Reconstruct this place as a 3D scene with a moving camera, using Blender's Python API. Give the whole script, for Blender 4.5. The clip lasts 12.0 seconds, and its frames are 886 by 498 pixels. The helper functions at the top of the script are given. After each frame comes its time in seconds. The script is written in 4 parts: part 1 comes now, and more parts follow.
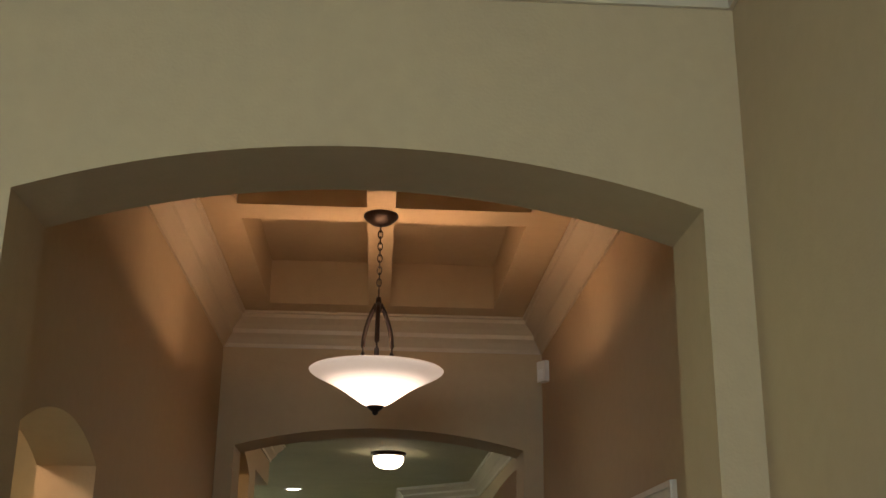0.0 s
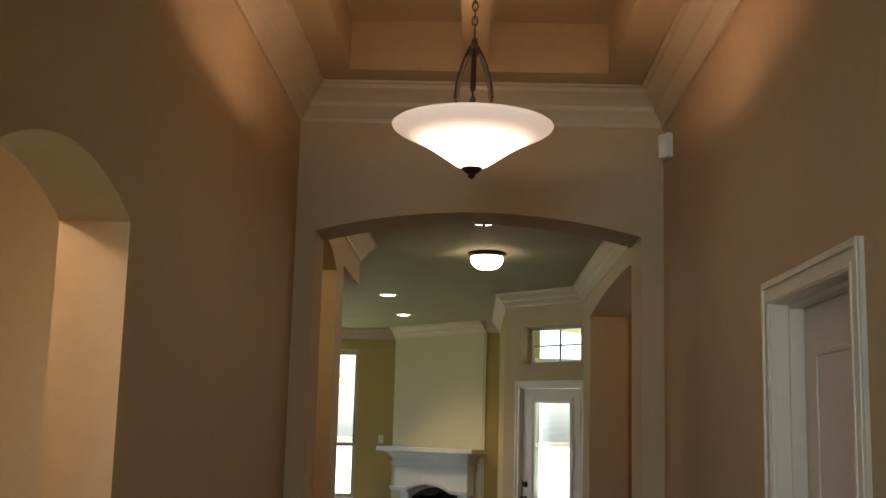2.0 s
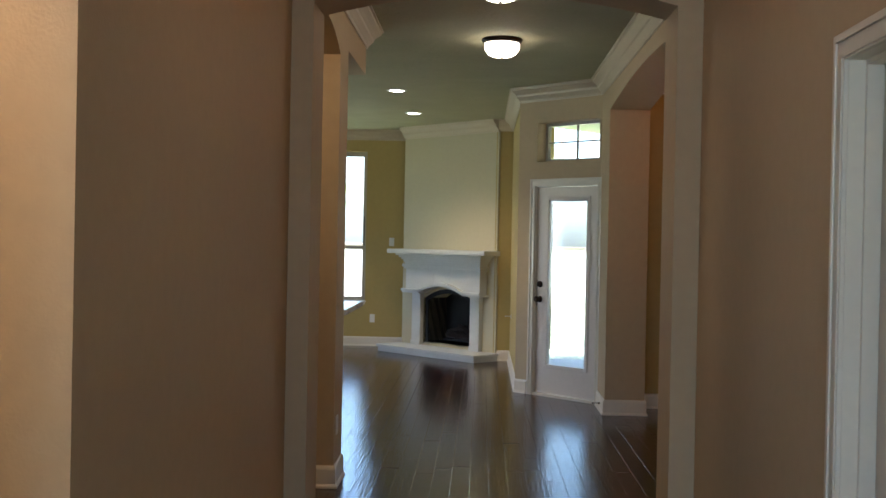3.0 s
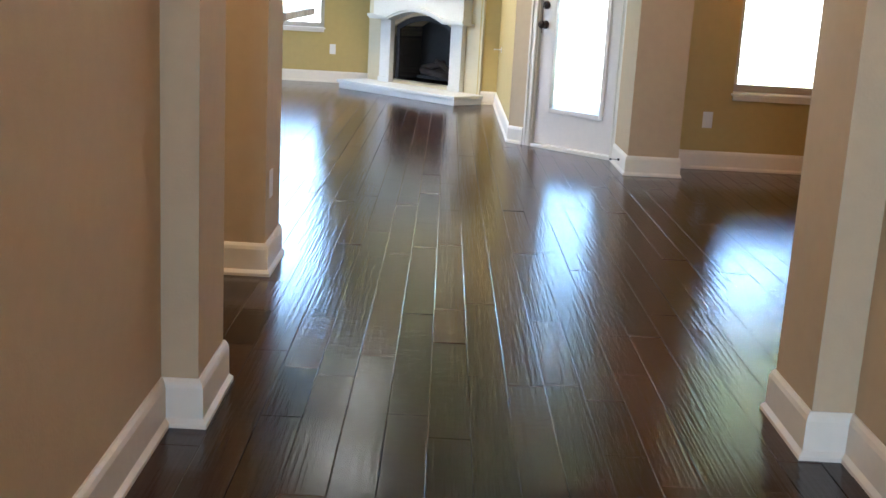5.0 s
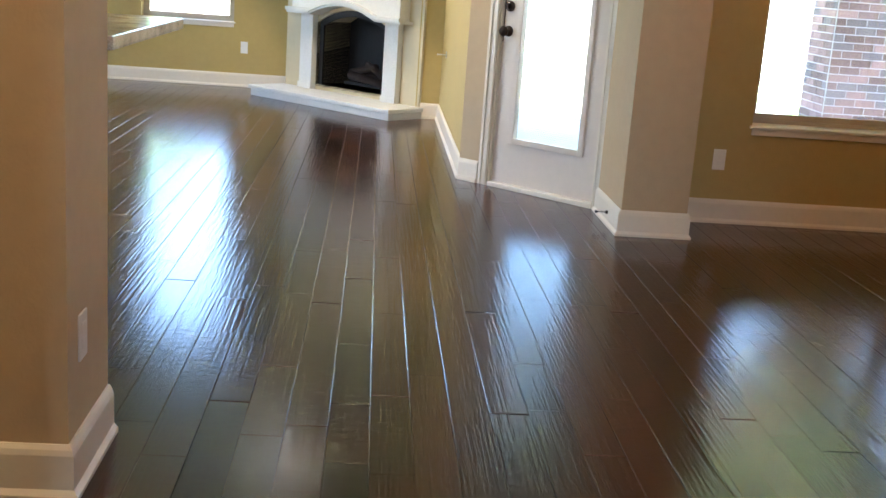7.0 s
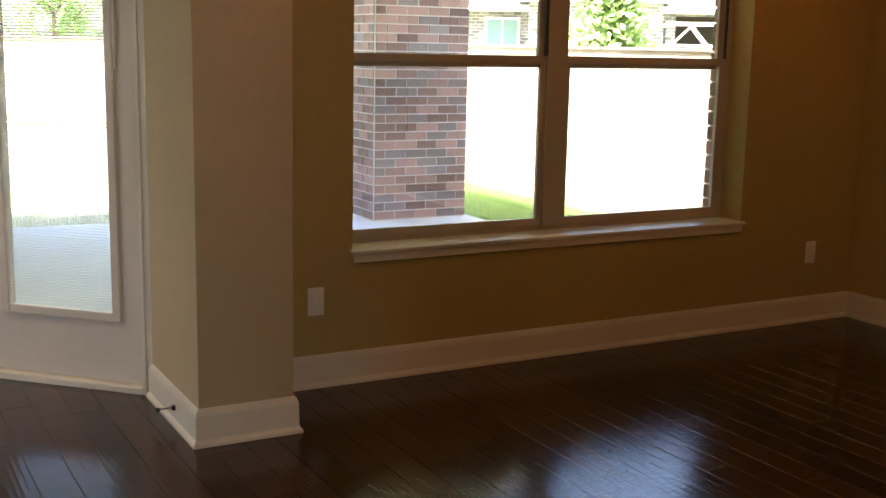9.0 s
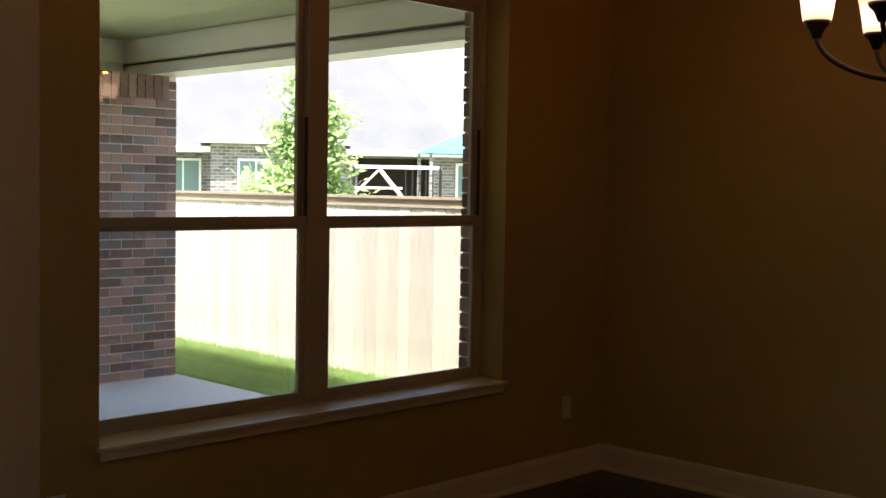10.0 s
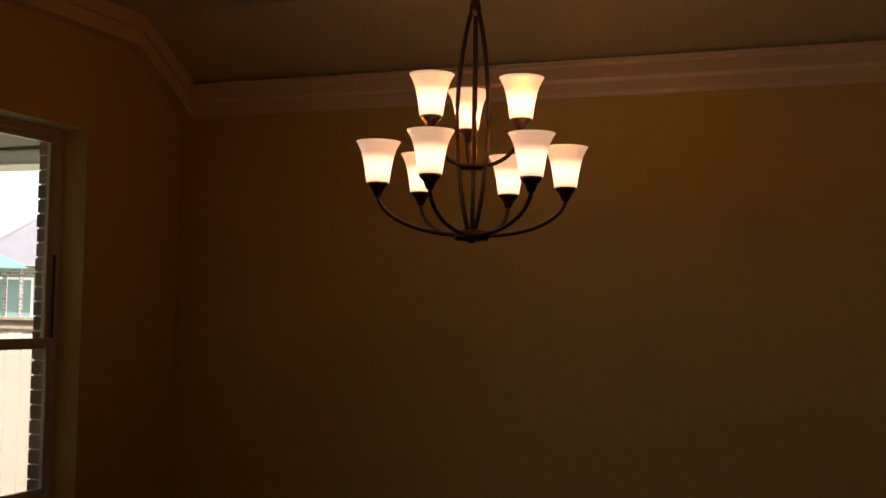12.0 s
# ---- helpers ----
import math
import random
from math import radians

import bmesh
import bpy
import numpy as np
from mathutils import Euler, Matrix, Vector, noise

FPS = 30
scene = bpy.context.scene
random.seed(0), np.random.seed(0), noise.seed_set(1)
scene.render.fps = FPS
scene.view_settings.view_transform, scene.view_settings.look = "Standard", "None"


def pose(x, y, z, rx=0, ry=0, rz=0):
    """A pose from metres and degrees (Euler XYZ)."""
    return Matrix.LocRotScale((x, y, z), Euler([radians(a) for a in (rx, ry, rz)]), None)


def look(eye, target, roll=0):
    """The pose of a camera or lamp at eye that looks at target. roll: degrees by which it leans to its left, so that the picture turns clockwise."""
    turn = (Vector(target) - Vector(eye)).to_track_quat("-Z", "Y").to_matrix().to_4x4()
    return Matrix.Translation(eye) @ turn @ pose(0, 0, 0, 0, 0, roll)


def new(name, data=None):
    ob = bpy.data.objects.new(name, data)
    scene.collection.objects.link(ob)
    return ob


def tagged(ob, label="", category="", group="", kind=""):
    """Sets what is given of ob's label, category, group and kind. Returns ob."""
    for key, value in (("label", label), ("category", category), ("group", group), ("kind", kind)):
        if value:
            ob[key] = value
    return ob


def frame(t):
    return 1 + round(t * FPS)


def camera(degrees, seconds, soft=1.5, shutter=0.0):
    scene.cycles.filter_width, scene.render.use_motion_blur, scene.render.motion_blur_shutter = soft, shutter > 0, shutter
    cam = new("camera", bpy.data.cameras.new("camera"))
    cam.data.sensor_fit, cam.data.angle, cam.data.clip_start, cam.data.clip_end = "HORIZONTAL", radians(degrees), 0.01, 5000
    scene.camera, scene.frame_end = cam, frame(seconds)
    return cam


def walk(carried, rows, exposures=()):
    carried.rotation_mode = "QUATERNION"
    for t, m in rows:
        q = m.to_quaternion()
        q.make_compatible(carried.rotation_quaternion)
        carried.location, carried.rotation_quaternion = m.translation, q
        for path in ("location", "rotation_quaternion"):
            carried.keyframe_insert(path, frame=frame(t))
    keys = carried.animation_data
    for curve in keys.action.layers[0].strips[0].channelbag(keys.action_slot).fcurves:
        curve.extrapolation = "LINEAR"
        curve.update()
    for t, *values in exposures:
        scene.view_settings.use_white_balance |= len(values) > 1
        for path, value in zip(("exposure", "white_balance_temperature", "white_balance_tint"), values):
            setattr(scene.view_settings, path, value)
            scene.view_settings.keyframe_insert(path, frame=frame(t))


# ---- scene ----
cam = camera(43.0, 12.0)
PATH = [
    (0, (0.814, -0.016, 1.683), (0.92, 1.88, 2.311), 0.7),
    (0.5, (0.826, 0.217, 1.669), (0.882, 2.129, 2.252), 0.8),
    (1, (0.866, 0.464, 1.66), (0.861, 2.39, 2.198), 1.4),
    (1.5, (0.864, 0.673, 1.637), (0.818, 2.621, 2.091), 1.7),
    (2, (0.82, 0.85, 1.617), (0.762, 2.823, 1.939), 1.5),
    (2.5, (0.798, 1.05, 1.567), (0.729, 3.041, 1.724), 1.2),
    (3, (0.785, 1.363, 1.534), (0.717, 3.362, 1.519), 1.1),
    (3.5, (0.69, 1.948, 1.467), (0.646, 3.936, 1.251), 2.0),
    (3.7, (0.654, 2.215, 1.415), (0.623, 4.194, 1.121), 2.2),
    (5.3, (0.614, 3.902, 1.217), (0.632, 5.848, 0.755), 3.3),
    (5.5, (0.638, 4.035, 1.261), (0.655, 5.979, 0.794), 3.6),
    (6, (0.603, 4.576, 1.27), (0.647, 6.519, 0.799), 4.4),
    (6.5, (0.585, 5.152, 1.262), (0.655, 7.094, 0.79), 4.4),
    (6.7, (0.571, 5.373, 1.27), (0.659, 7.313, 0.792), 4.4),
    (8.3, (0.717, 7.208, 1.322), (1.339, 9.058, 0.885), 1.7),
    (8.5, (0.756, 7.392, 1.287), (1.472, 9.217, 0.889), 1.5),
    (9, (0.822, 7.736, 1.415), (1.774, 9.459, 1.059), 1.2),
    (9.5, (0.795, 8.109, 1.443), (2.024, 9.669, 1.209), 1.1),
    (10, (0.755, 8.321, 1.505), (2.178, 9.722, 1.398), 1.0),
    (10.5, (0.611, 8.305, 1.546), (2.17, 9.558, 1.542), 0.7),
    (11, (0.496, 8.286, 1.563), (2.17, 9.378, 1.626), 0.8),
    (11.2, (0.409, 8.266, 1.565), (2.129, 9.282, 1.649), 0.8),
    (11.5, (0.337, 8.244, 1.59), (2.118, 9.15, 1.684), 0.8),
    (12, (0.203, 8.209, 1.558), (2.067, 8.924, 1.666), 1.1),
]
walk(cam, [(t, look(eye, target, roll)) for t, eye, target, roll in PATH],
     exposures=[(0, 2.6, 6250, 10), (0.5, 3.05, 5850, 10), (1.4, 3.15, 6100, 10), (2.0, 2.85, 6300, 11), (2.5, 3.0, 6000, 10), (3.0, 3.2, 5450, 10), (3.7, 3.2, 5100, 11), (5.3, 4.85, 5200, 10), (6.7, 4.7, 5350, 10),
                (8.3, 3.7, 6450, 14), (9.0, 3.5, 6650, 15), (9.5, 2.55, 6600, 14), (10.0, 1.9, 6500, 13), (11.0, 1.8, 6800, 15), (12.0, 1.7, 7100, 18)])

# ---- world, sun and large lights ----
world = bpy.data.worlds.new("world")
scene.world = world
world.use_nodes = True
wn = world.node_tree
sky = wn.nodes.new("ShaderNodeTexSky")
sky.sky_type = "NISHITA"
sky.sun_disc = False
sky.sun_elevation = radians(67.5)
sky.sun_rotation = radians(232)
sky.air_density, sky.dust_density = 1.0, 2.5
wn.links.new(sky.outputs[0], wn.nodes["Background"].inputs[0])
wn.nodes["Background"].inputs[1].default_value = 0.15

sun_data = bpy.data.lights.new("sun", "SUN")
sun_data.energy, sun_data.angle, sun_data.color = 5.0, radians(0.6), (1, 0.96, 0.90)
sun = new("sun", sun_data)
sun.matrix_basis = look((-13, -10, 40), (0, 0, 0))


def area_lamp(name, m, sx, sy, energy, color):
    data = bpy.data.lights.new(name, "AREA")
    data.shape, data.size, data.size_y, data.energy, data.color = "RECTANGLE", sx, sy, energy, color
    ob = new(name, data)
    ob.matrix_basis = m
    return ob


def point_lamp(name, place, energy, color, radius=0.03):
    data = bpy.data.lights.new(name, "POINT")
    data.energy, data.color, data.shadow_soft_size = energy, color, radius
    ob = new(name, data)
    ob.location = place
    return ob


def spot_lamp(name, place, energy, color, angle):
    data = bpy.data.lights.new(name, "SPOT")
    data.energy, data.color, data.spot_size, data.spot_blend, data.shadow_soft_size = energy, color, radians(angle), 0.7, 0.05
    ob = new(name, data)
    ob.location = place
    return ob


WARM = (1.0, 0.585, 0.34)
DAY = (0.72, 0.86, 1.0)
# daylight at two unseen, added windows: behind the start, and at the living room's side
area_lamp("entry_daylight", look((0.0, -2.15, 2.05), (0.2, 3.0, 1.6)), 2.0, 0.8, 11.5, (0.64, 0.83, 1.0))
area_lamp("living_daylight", look((-4.05, 13.4, 1.6), (1.0, 13.4, 1.2)), 2.6, 1.8, 3.2, DAY)
# fill that brightens the side room behind the arch; its lamp is never in view
point_lamp("side_room_glow", (-1.0, 3.15, 2.80), 6.5, (1.0, 0.76, 0.58), 0.1)
# warm fill for the column's front, from a kitchen lamp added out of view
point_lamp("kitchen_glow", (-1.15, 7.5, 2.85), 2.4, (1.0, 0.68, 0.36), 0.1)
# in the open tops of three of the chandelier's lower shades
for k in range(3):
    a = radians(115 + 120 * k)
    point_lamp("chandelier_glow", (3.95 + 0.335 * math.cos(a), 9.54 + 0.335 * math.sin(a), 2.165), 0.95, (1.0, 0.30, 0.045), 0.03)


# ---- materials ----
def material(name, base, rough=0.5, metal=0.0, spread=0.12, scale=6.0, bump=0.0, bump_scale=120.0, stretch=(1, 1, 1), each=0.0,
             emit=None, strength=0.0, coat=0.0):
    m = bpy.data.materials.new(name)
    m.use_nodes = True
    t = m.node_tree
    p = t.nodes["Principled BSDF"]
    p.inputs["Roughness"].default_value, p.inputs["Metallic"].default_value = rough, metal
    p.inputs["Coat Weight"].default_value = coat
    at = t.nodes.new("ShaderNodeTexCoord")
    mp = t.nodes.new("ShaderNodeMapping")
    mp.inputs["Scale"].default_value = stretch
    t.links.new(at.outputs["Object"], mp.inputs[0])
    big, small = t.nodes.new("ShaderNodeTexNoise"), t.nodes.new("ShaderNodeTexNoise")
    big.inputs["Scale"].default_value, small.inputs["Scale"].default_value = scale * 0.3, scale * 6
    big.inputs["Detail"].default_value = small.inputs["Detail"].default_value = 4
    add = t.nodes.new("ShaderNodeMath")
    add.operation = "ADD"
    for n, k in ((big, 0), (small, 1)):
        t.links.new(mp.outputs[0], n.inputs["Vector"])
        t.links.new(n.outputs[0], add.inputs[k])
    last = add.outputs[0]
    if each:
        info = t.nodes.new("ShaderNodeObjectInfo")
        isl = t.nodes.new("ShaderNodeNewGeometry")
        s1 = t.nodes.new("ShaderNodeMath")
        s1.operation = "ADD"
        t.links.new(info.outputs["Random"], s1.inputs[0])
        t.links.new(isl.outputs["Random Per Island"], s1.inputs[1])
        s2 = t.nodes.new("ShaderNodeMath")
        s2.operation = "FRACT"
        t.links.new(s1.outputs[0], s2.inputs[0])
        s3 = t.nodes.new("ShaderNodeMath")
        s3.operation = "MULTIPLY_ADD"
        s3.inputs[1].default_value, s3.inputs[2].default_value = each, -each / 2
        t.links.new(s2.outputs[0], s3.inputs[0])
        s4 = t.nodes.new("ShaderNodeMath")
        s4.operation = "ADD"
        t.links.new(s3.outputs[0], s4.inputs[0])
        t.links.new(last, s4.inputs[1])
        last = s4.outputs[0]
    ramp = t.nodes.new("ShaderNodeMapRange")
    ramp.inputs["From Min"].default_value, ramp.inputs["From Max"].default_value = 0.6, 1.4
    t.links.new(last, ramp.inputs["Value"])
    mix = t.nodes.new("ShaderNodeMix")
    mix.data_type = "RGBA"
    lo = tuple(c * (1 - spread) for c in base)
    hi = tuple(min(1, c * (1 + spread)) for c in base)
    mix.inputs["A"].default_value, mix.inputs["B"].default_value = (*lo, 1), (*hi, 1)
    t.links.new(ramp.outputs[0], mix.inputs["Factor"])
    t.links.new(mix.outputs["Result"], p.inputs["Base Color"])
    if bump:
        tex = t.nodes.new("ShaderNodeTexNoise")
        tex.inputs["Scale"].default_value, tex.inputs["Detail"].default_value = bump_scale, 5
        t.links.new(mp.outputs[0], tex.inputs["Vector"])
        b = t.nodes.new("ShaderNodeBump")
        b.inputs["Strength"].default_value, b.inputs["Distance"].default_value = bump, 0.01
        t.links.new(tex.outputs[0], b.inputs["Height"])
        t.links.new(b.outputs[0], p.inputs["Normal"])
    if emit:
        p.inputs["Emission Color"].default_value, p.inputs["Emission Strength"].default_value = (*emit, 1), strength
    return m


def glass_material(name, tint=(1, 1, 1)):
    m = bpy.data.materials.new(name)
    m.use_nodes = True
    t = m.node_tree
    t.nodes.remove(t.nodes["Principled BSDF"])
    clear, gloss = t.nodes.new("ShaderNodeBsdfTransparent"), t.nodes.new("ShaderNodeBsdfGlossy")
    clear.inputs[0].default_value = (*tint, 1)
    gloss.inputs["Roughness"].default_value = 0.0
    facing, steep, mix = t.nodes.new("ShaderNodeLayerWeight"), t.nodes.new("ShaderNodeMath"), t.nodes.new("ShaderNodeMixShader")
    steep.operation = "POWER"
    steep.inputs[1].default_value = 5.0
    lift = t.nodes.new("ShaderNodeMath")
    lift.operation = "MULTIPLY_ADD"
    lift.inputs[1].default_value, lift.inputs[2].default_value = 0.92, 0.08
    t.links.new(facing.outputs["Facing"], steep.inputs[0])
    t.links.new(steep.outputs[0], lift.inputs[0])
    t.links.new(lift.outputs[0], mix.inputs[0])
    t.links.new(clear.outputs[0], mix.inputs[1])
    t.links.new(gloss.outputs[0], mix.inputs[2])
    t.links.new(mix.outputs[0], t.nodes["Material Output"].inputs[0])
    return m


paint = material("tan_wall_paint", (0.48, 0.355, 0.208), 0.75, spread=0.05, scale=3, bump=0.12, bump_scale=90)
olive = material("olive_wall_paint", (0.43, 0.315, 0.105), 0.75, spread=0.05, scale=3, bump=0.12, bump_scale=90)
ceil_paint = material("textured_ceiling_paint", (0.42, 0.39, 0.24), 0.85, spread=0.1, scale=9, bump=0.5, bump_scale=35)
breast_paint = material("cream_chimney_paint", (0.49, 0.42, 0.27), 0.7, spread=0.04, scale=3, bump=0.1, bump_scale=90)
crown_paint = material("beige_crown_paint", (0.54, 0.44, 0.305), 0.42, spread=0.04, scale=5, bump=0.03, bump_scale=40)
trim = material("white_trim_paint", (0.70, 0.62, 0.50), 0.38, spread=0.04, scale=5, bump=0.03, bump_scale=40)
door_paint = material("white_door_paint", (0.66, 0.57, 0.48), 0.42, spread=0.04, scale=5, bump=0.05, bump_scale=60)
cast_stone = material("cast_stone", (0.56, 0.545, 0.50), 0.65, spread=0.08, scale=9, bump=0.2, bump_scale=60)
bronze = material("oil_rubbed_bronze", (0.045, 0.03, 0.022), 0.42, 0.75, spread=0.3, scale=25, bump=0.06)
black_metal = material("black_metal", (0.02, 0.02, 0.02), 0.5, 0.3, spread=0.3, scale=20)
chrome = material("satin_nickel", (0.6, 0.58, 0.55), 0.3, 1.0, spread=0.05)
rubber = material("black_rubber", (0.02, 0.02, 0.02), 0.7)
plastic = material("white_plastic", (0.75, 0.72, 0.66), 0.4, spread=0.03)
fire_dark = material("sooty_firebox", (0.010, 0.008, 0.007), 0.85, spread=0.4, scale=14, bump=0.4, bump_scale=30)
log_mat = material("charred_log", (0.022, 0.012, 0.008), 0.85, spread=0.5, scale=16, bump=0.6, bump_scale=30)
granite = material("speckled_granite", (0.50, 0.45, 0.38), 0.2, spread=0.5, scale=40)
tile_mat = material("peach_tile", (0.55, 0.40, 0.29), 0.45, spread=0.15, scale=10, each=0.5)
espresso = material("espresso_wood", (0.03, 0.018, 0.012), 0.35, spread=0.3, scale=12, stretch=(8, 8, 1))
almond = material("almond_vinyl", (0.42, 0.37, 0.29), 0.4, spread=0.04)
dark_gasket = material("dark_gasket", (0.03, 0.03, 0.03), 0.6)
screen_mesh = glass_material("insect_screen_mesh", (0.93, 0.93, 0.94))
glass = glass_material("window_glass", (0.97, 0.985, 0.98))
shade_glass = material("lit_frosted_glass", (0.8, 0.74, 0.66), 0.4, spread=0.03, emit=(1.0, 0.70, 0.52), strength=1.6)
bulb_mat = material("lit_bulb", (0.9, 0.9, 0.9), 0.4, spread=0.0, emit=(1.0, 0.78, 0.52), strength=4.0)


def glow_falloff(m, low, high, at, span, axes):
    """Lets a lit glass fade from high to low with the distance from its bulbs (axes: 'xy' from the axis, 'xyz' from the bulb)."""
    t = m.node_tree
    co, sep = t.nodes.new("ShaderNodeTexCoord"), t.nodes.new("ShaderNodeSeparateXYZ")
    t.links.new(co.outputs["Object"], sep.inputs[0])
    out = sep.outputs[2]
    if axes == "xy":
        comb, ln = t.nodes.new("ShaderNodeCombineXYZ"), t.nodes.new("ShaderNodeVectorMath")
        ln.operation = "LENGTH"
        t.links.new(sep.outputs[0], comb.inputs[0])
        t.links.new(sep.outputs[1], comb.inputs[1])
        t.links.new(comb.outputs[0], ln.inputs[0])
        out = ln.outputs["Value"]
    if axes == "xyz":
        off, ln = t.nodes.new("ShaderNodeVectorMath"), t.nodes.new("ShaderNodeVectorMath")
        off.inputs[1].default_value = (0, 0, 0.055)
        off.operation, ln.operation = "SUBTRACT", "LENGTH"
        t.links.new(co.outputs["Object"], off.inputs[0])
        t.links.new(off.outputs[0], ln.inputs[0])
        out = ln.outputs["Value"]
    rng = t.nodes.new("ShaderNodeMapRange")
    rng.interpolation_type = "SMOOTHSTEP"
    rng.inputs["From Min"].default_value, rng.inputs["From Max"].default_value = at, at + span
    rng.inputs["To Min"].default_value, rng.inputs["To Max"].default_value = high, low
    t.links.new(out, rng.inputs["Value"])
    t.links.new(rng.outputs[0], t.nodes["Principled BSDF"].inputs["Emission Strength"])


glow_falloff(shade_glass, 0.075, 0.62, 0.08, 0.17, "xy")
dome_glass = material("lit_dome_glass", (0.8, 0.76, 0.7), 0.4, spread=0.03, emit=(1.0, 0.80, 0.56), strength=1.7)
can_lens = material("lit_can_lens", (0.8, 0.8, 0.8), 0.4, spread=0.0, emit=(1.0, 0.88, 0.70), strength=4.0)
brick_mat = material("red_brown_brick", (0.26, 0.165, 0.145), 0.9, spread=0.5, scale=12, bump=0.4, bump_scale=60, each=0.9)
dark_brick = material("grey_brown_brick", (0.20, 0.17, 0.17), 0.9, spread=0.4, scale=12, bump=0.4, bump_scale=60, each=0.6)
mortar = material("grey_mortar", (0.70, 0.66, 0.62), 0.95, spread=0.1, scale=20, bump=0.4)
concrete = material("patio_concrete", (0.66, 0.67, 0.69), 0.85, spread=0.1, scale=6, bump=0.2, bump_scale=60)
fence_wood = material("cedar_fence_board", (0.74, 0.66, 0.55), 0.85, spread=0.22, scale=5, bump=0.3, stretch=(1, 1, 0.12), each=0.4)
cap_wood = material("brown_fence_cap", (0.40, 0.31, 0.22), 0.85, spread=0.25, scale=6, bump=0.3)
soil = material("lawn_soil", (0.30, 0.33, 0.18), 0.95, spread=0.4, scale=3)
# lit copy of the lawn grass: the sun's glare is in the blade colour
pale_grass = material("sun_painted_grass_blade", (0.66, 0.65, 0.57), 0.7, spread=0.3, scale=2, each=0.5)
grass_mat = material("grass_blade", (0.38, 0.52, 0.19), 0.7, spread=0.35, scale=2, each=0.5)
leaf_mat = material("light_green_leaf", (0.38, 0.50, 0.20), 0.6, spread=0.3, scale=3, each=0.6)


def let_light_through(m, share):
    """Mixes light that shines through the leaf into a leaf's material."""
    t = m.node_tree
    p = t.nodes["Principled BSDF"]
    thin, mix = t.nodes.new("ShaderNodeBsdfTranslucent"), t.nodes.new("ShaderNodeMixShader")
    mix.inputs[0].default_value = share
    t.links.new(p.inputs["Base Color"].links[0].from_socket, thin.inputs["Color"])
    t.links.new(p.outputs[0], mix.inputs[1])
    t.links.new(thin.outputs[0], mix.inputs[2])
    t.links.new(mix.outputs[0], t.nodes["Material Output"].inputs[0])


for leafy in (leaf_mat, grass_mat, pale_grass):
    let_light_through(leafy, 0.45)
bark = material("grey_bark", (0.2, 0.15, 0.11), 0.9, spread=0.3, scale=10, bump=0.5)
roof_mat = material("weathered_shingle", (0.13, 0.13, 0.14), 0.9, spread=0.2, scale=5, bump=0.3, bump_scale=20)
white_out = material("white_exterior_paint", (0.82, 0.81, 0.77), 0.5, spread=0.04)
# patio ceiling: pale green base colour
ceiling_green = material("pale_green_ceiling", (0.66, 0.71, 0.43), 0.8, spread=0.06, scale=4, bump=0.1, bump_scale=60)
teal = material("teal_canvas", (0.08, 0.32, 0.34), 0.8, spread=0.12)
far_brick = material("far_grey_brick", (0.20, 0.18, 0.18), 0.9, spread=0.45, scale=25, each=0.4)


def coursed(m, low, high, joint):
    """Lays brick courses over a far wall's material, along its own x and z."""
    t = m.node_tree
    p = t.nodes["Principled BSDF"]
    co, turn, tex = t.nodes.new("ShaderNodeTexCoord"), t.nodes.new("ShaderNodeMapping"), t.nodes.new("ShaderNodeTexBrick")
    turn.inputs["Rotation"].default_value = (radians(90), 0, 0)
    tex.inputs["Scale"].default_value = 1.0
    tex.inputs["Brick Width"].default_value, tex.inputs["Row Height"].default_value = 0.21, 0.078
    tex.inputs["Mortar Size"].default_value = 0.008
    for name, c in (("Color1", low), ("Color2", high), ("Mortar", joint)):
        tex.inputs[name].default_value = (*c, 1)
    t.links.new(co.outputs["Object"], turn.inputs[0])
    t.links.new(turn.outputs[0], tex.inputs["Vector"])
    t.links.new(tex.outputs["Color"], p.inputs["Base Color"])


coursed(far_brick, (0.10, 0.095, 0.10), (0.27, 0.235, 0.23), (0.42, 0.40, 0.38))
# near-black base colour stands in for the shade inside the porch
dark_void = material("painted_porch_shade", (0.06, 0.05, 0.05), 0.9, spread=0.2)
far_glass = material("far_window_glass", (0.16, 0.24, 0.24), 0.08, spread=0.1)


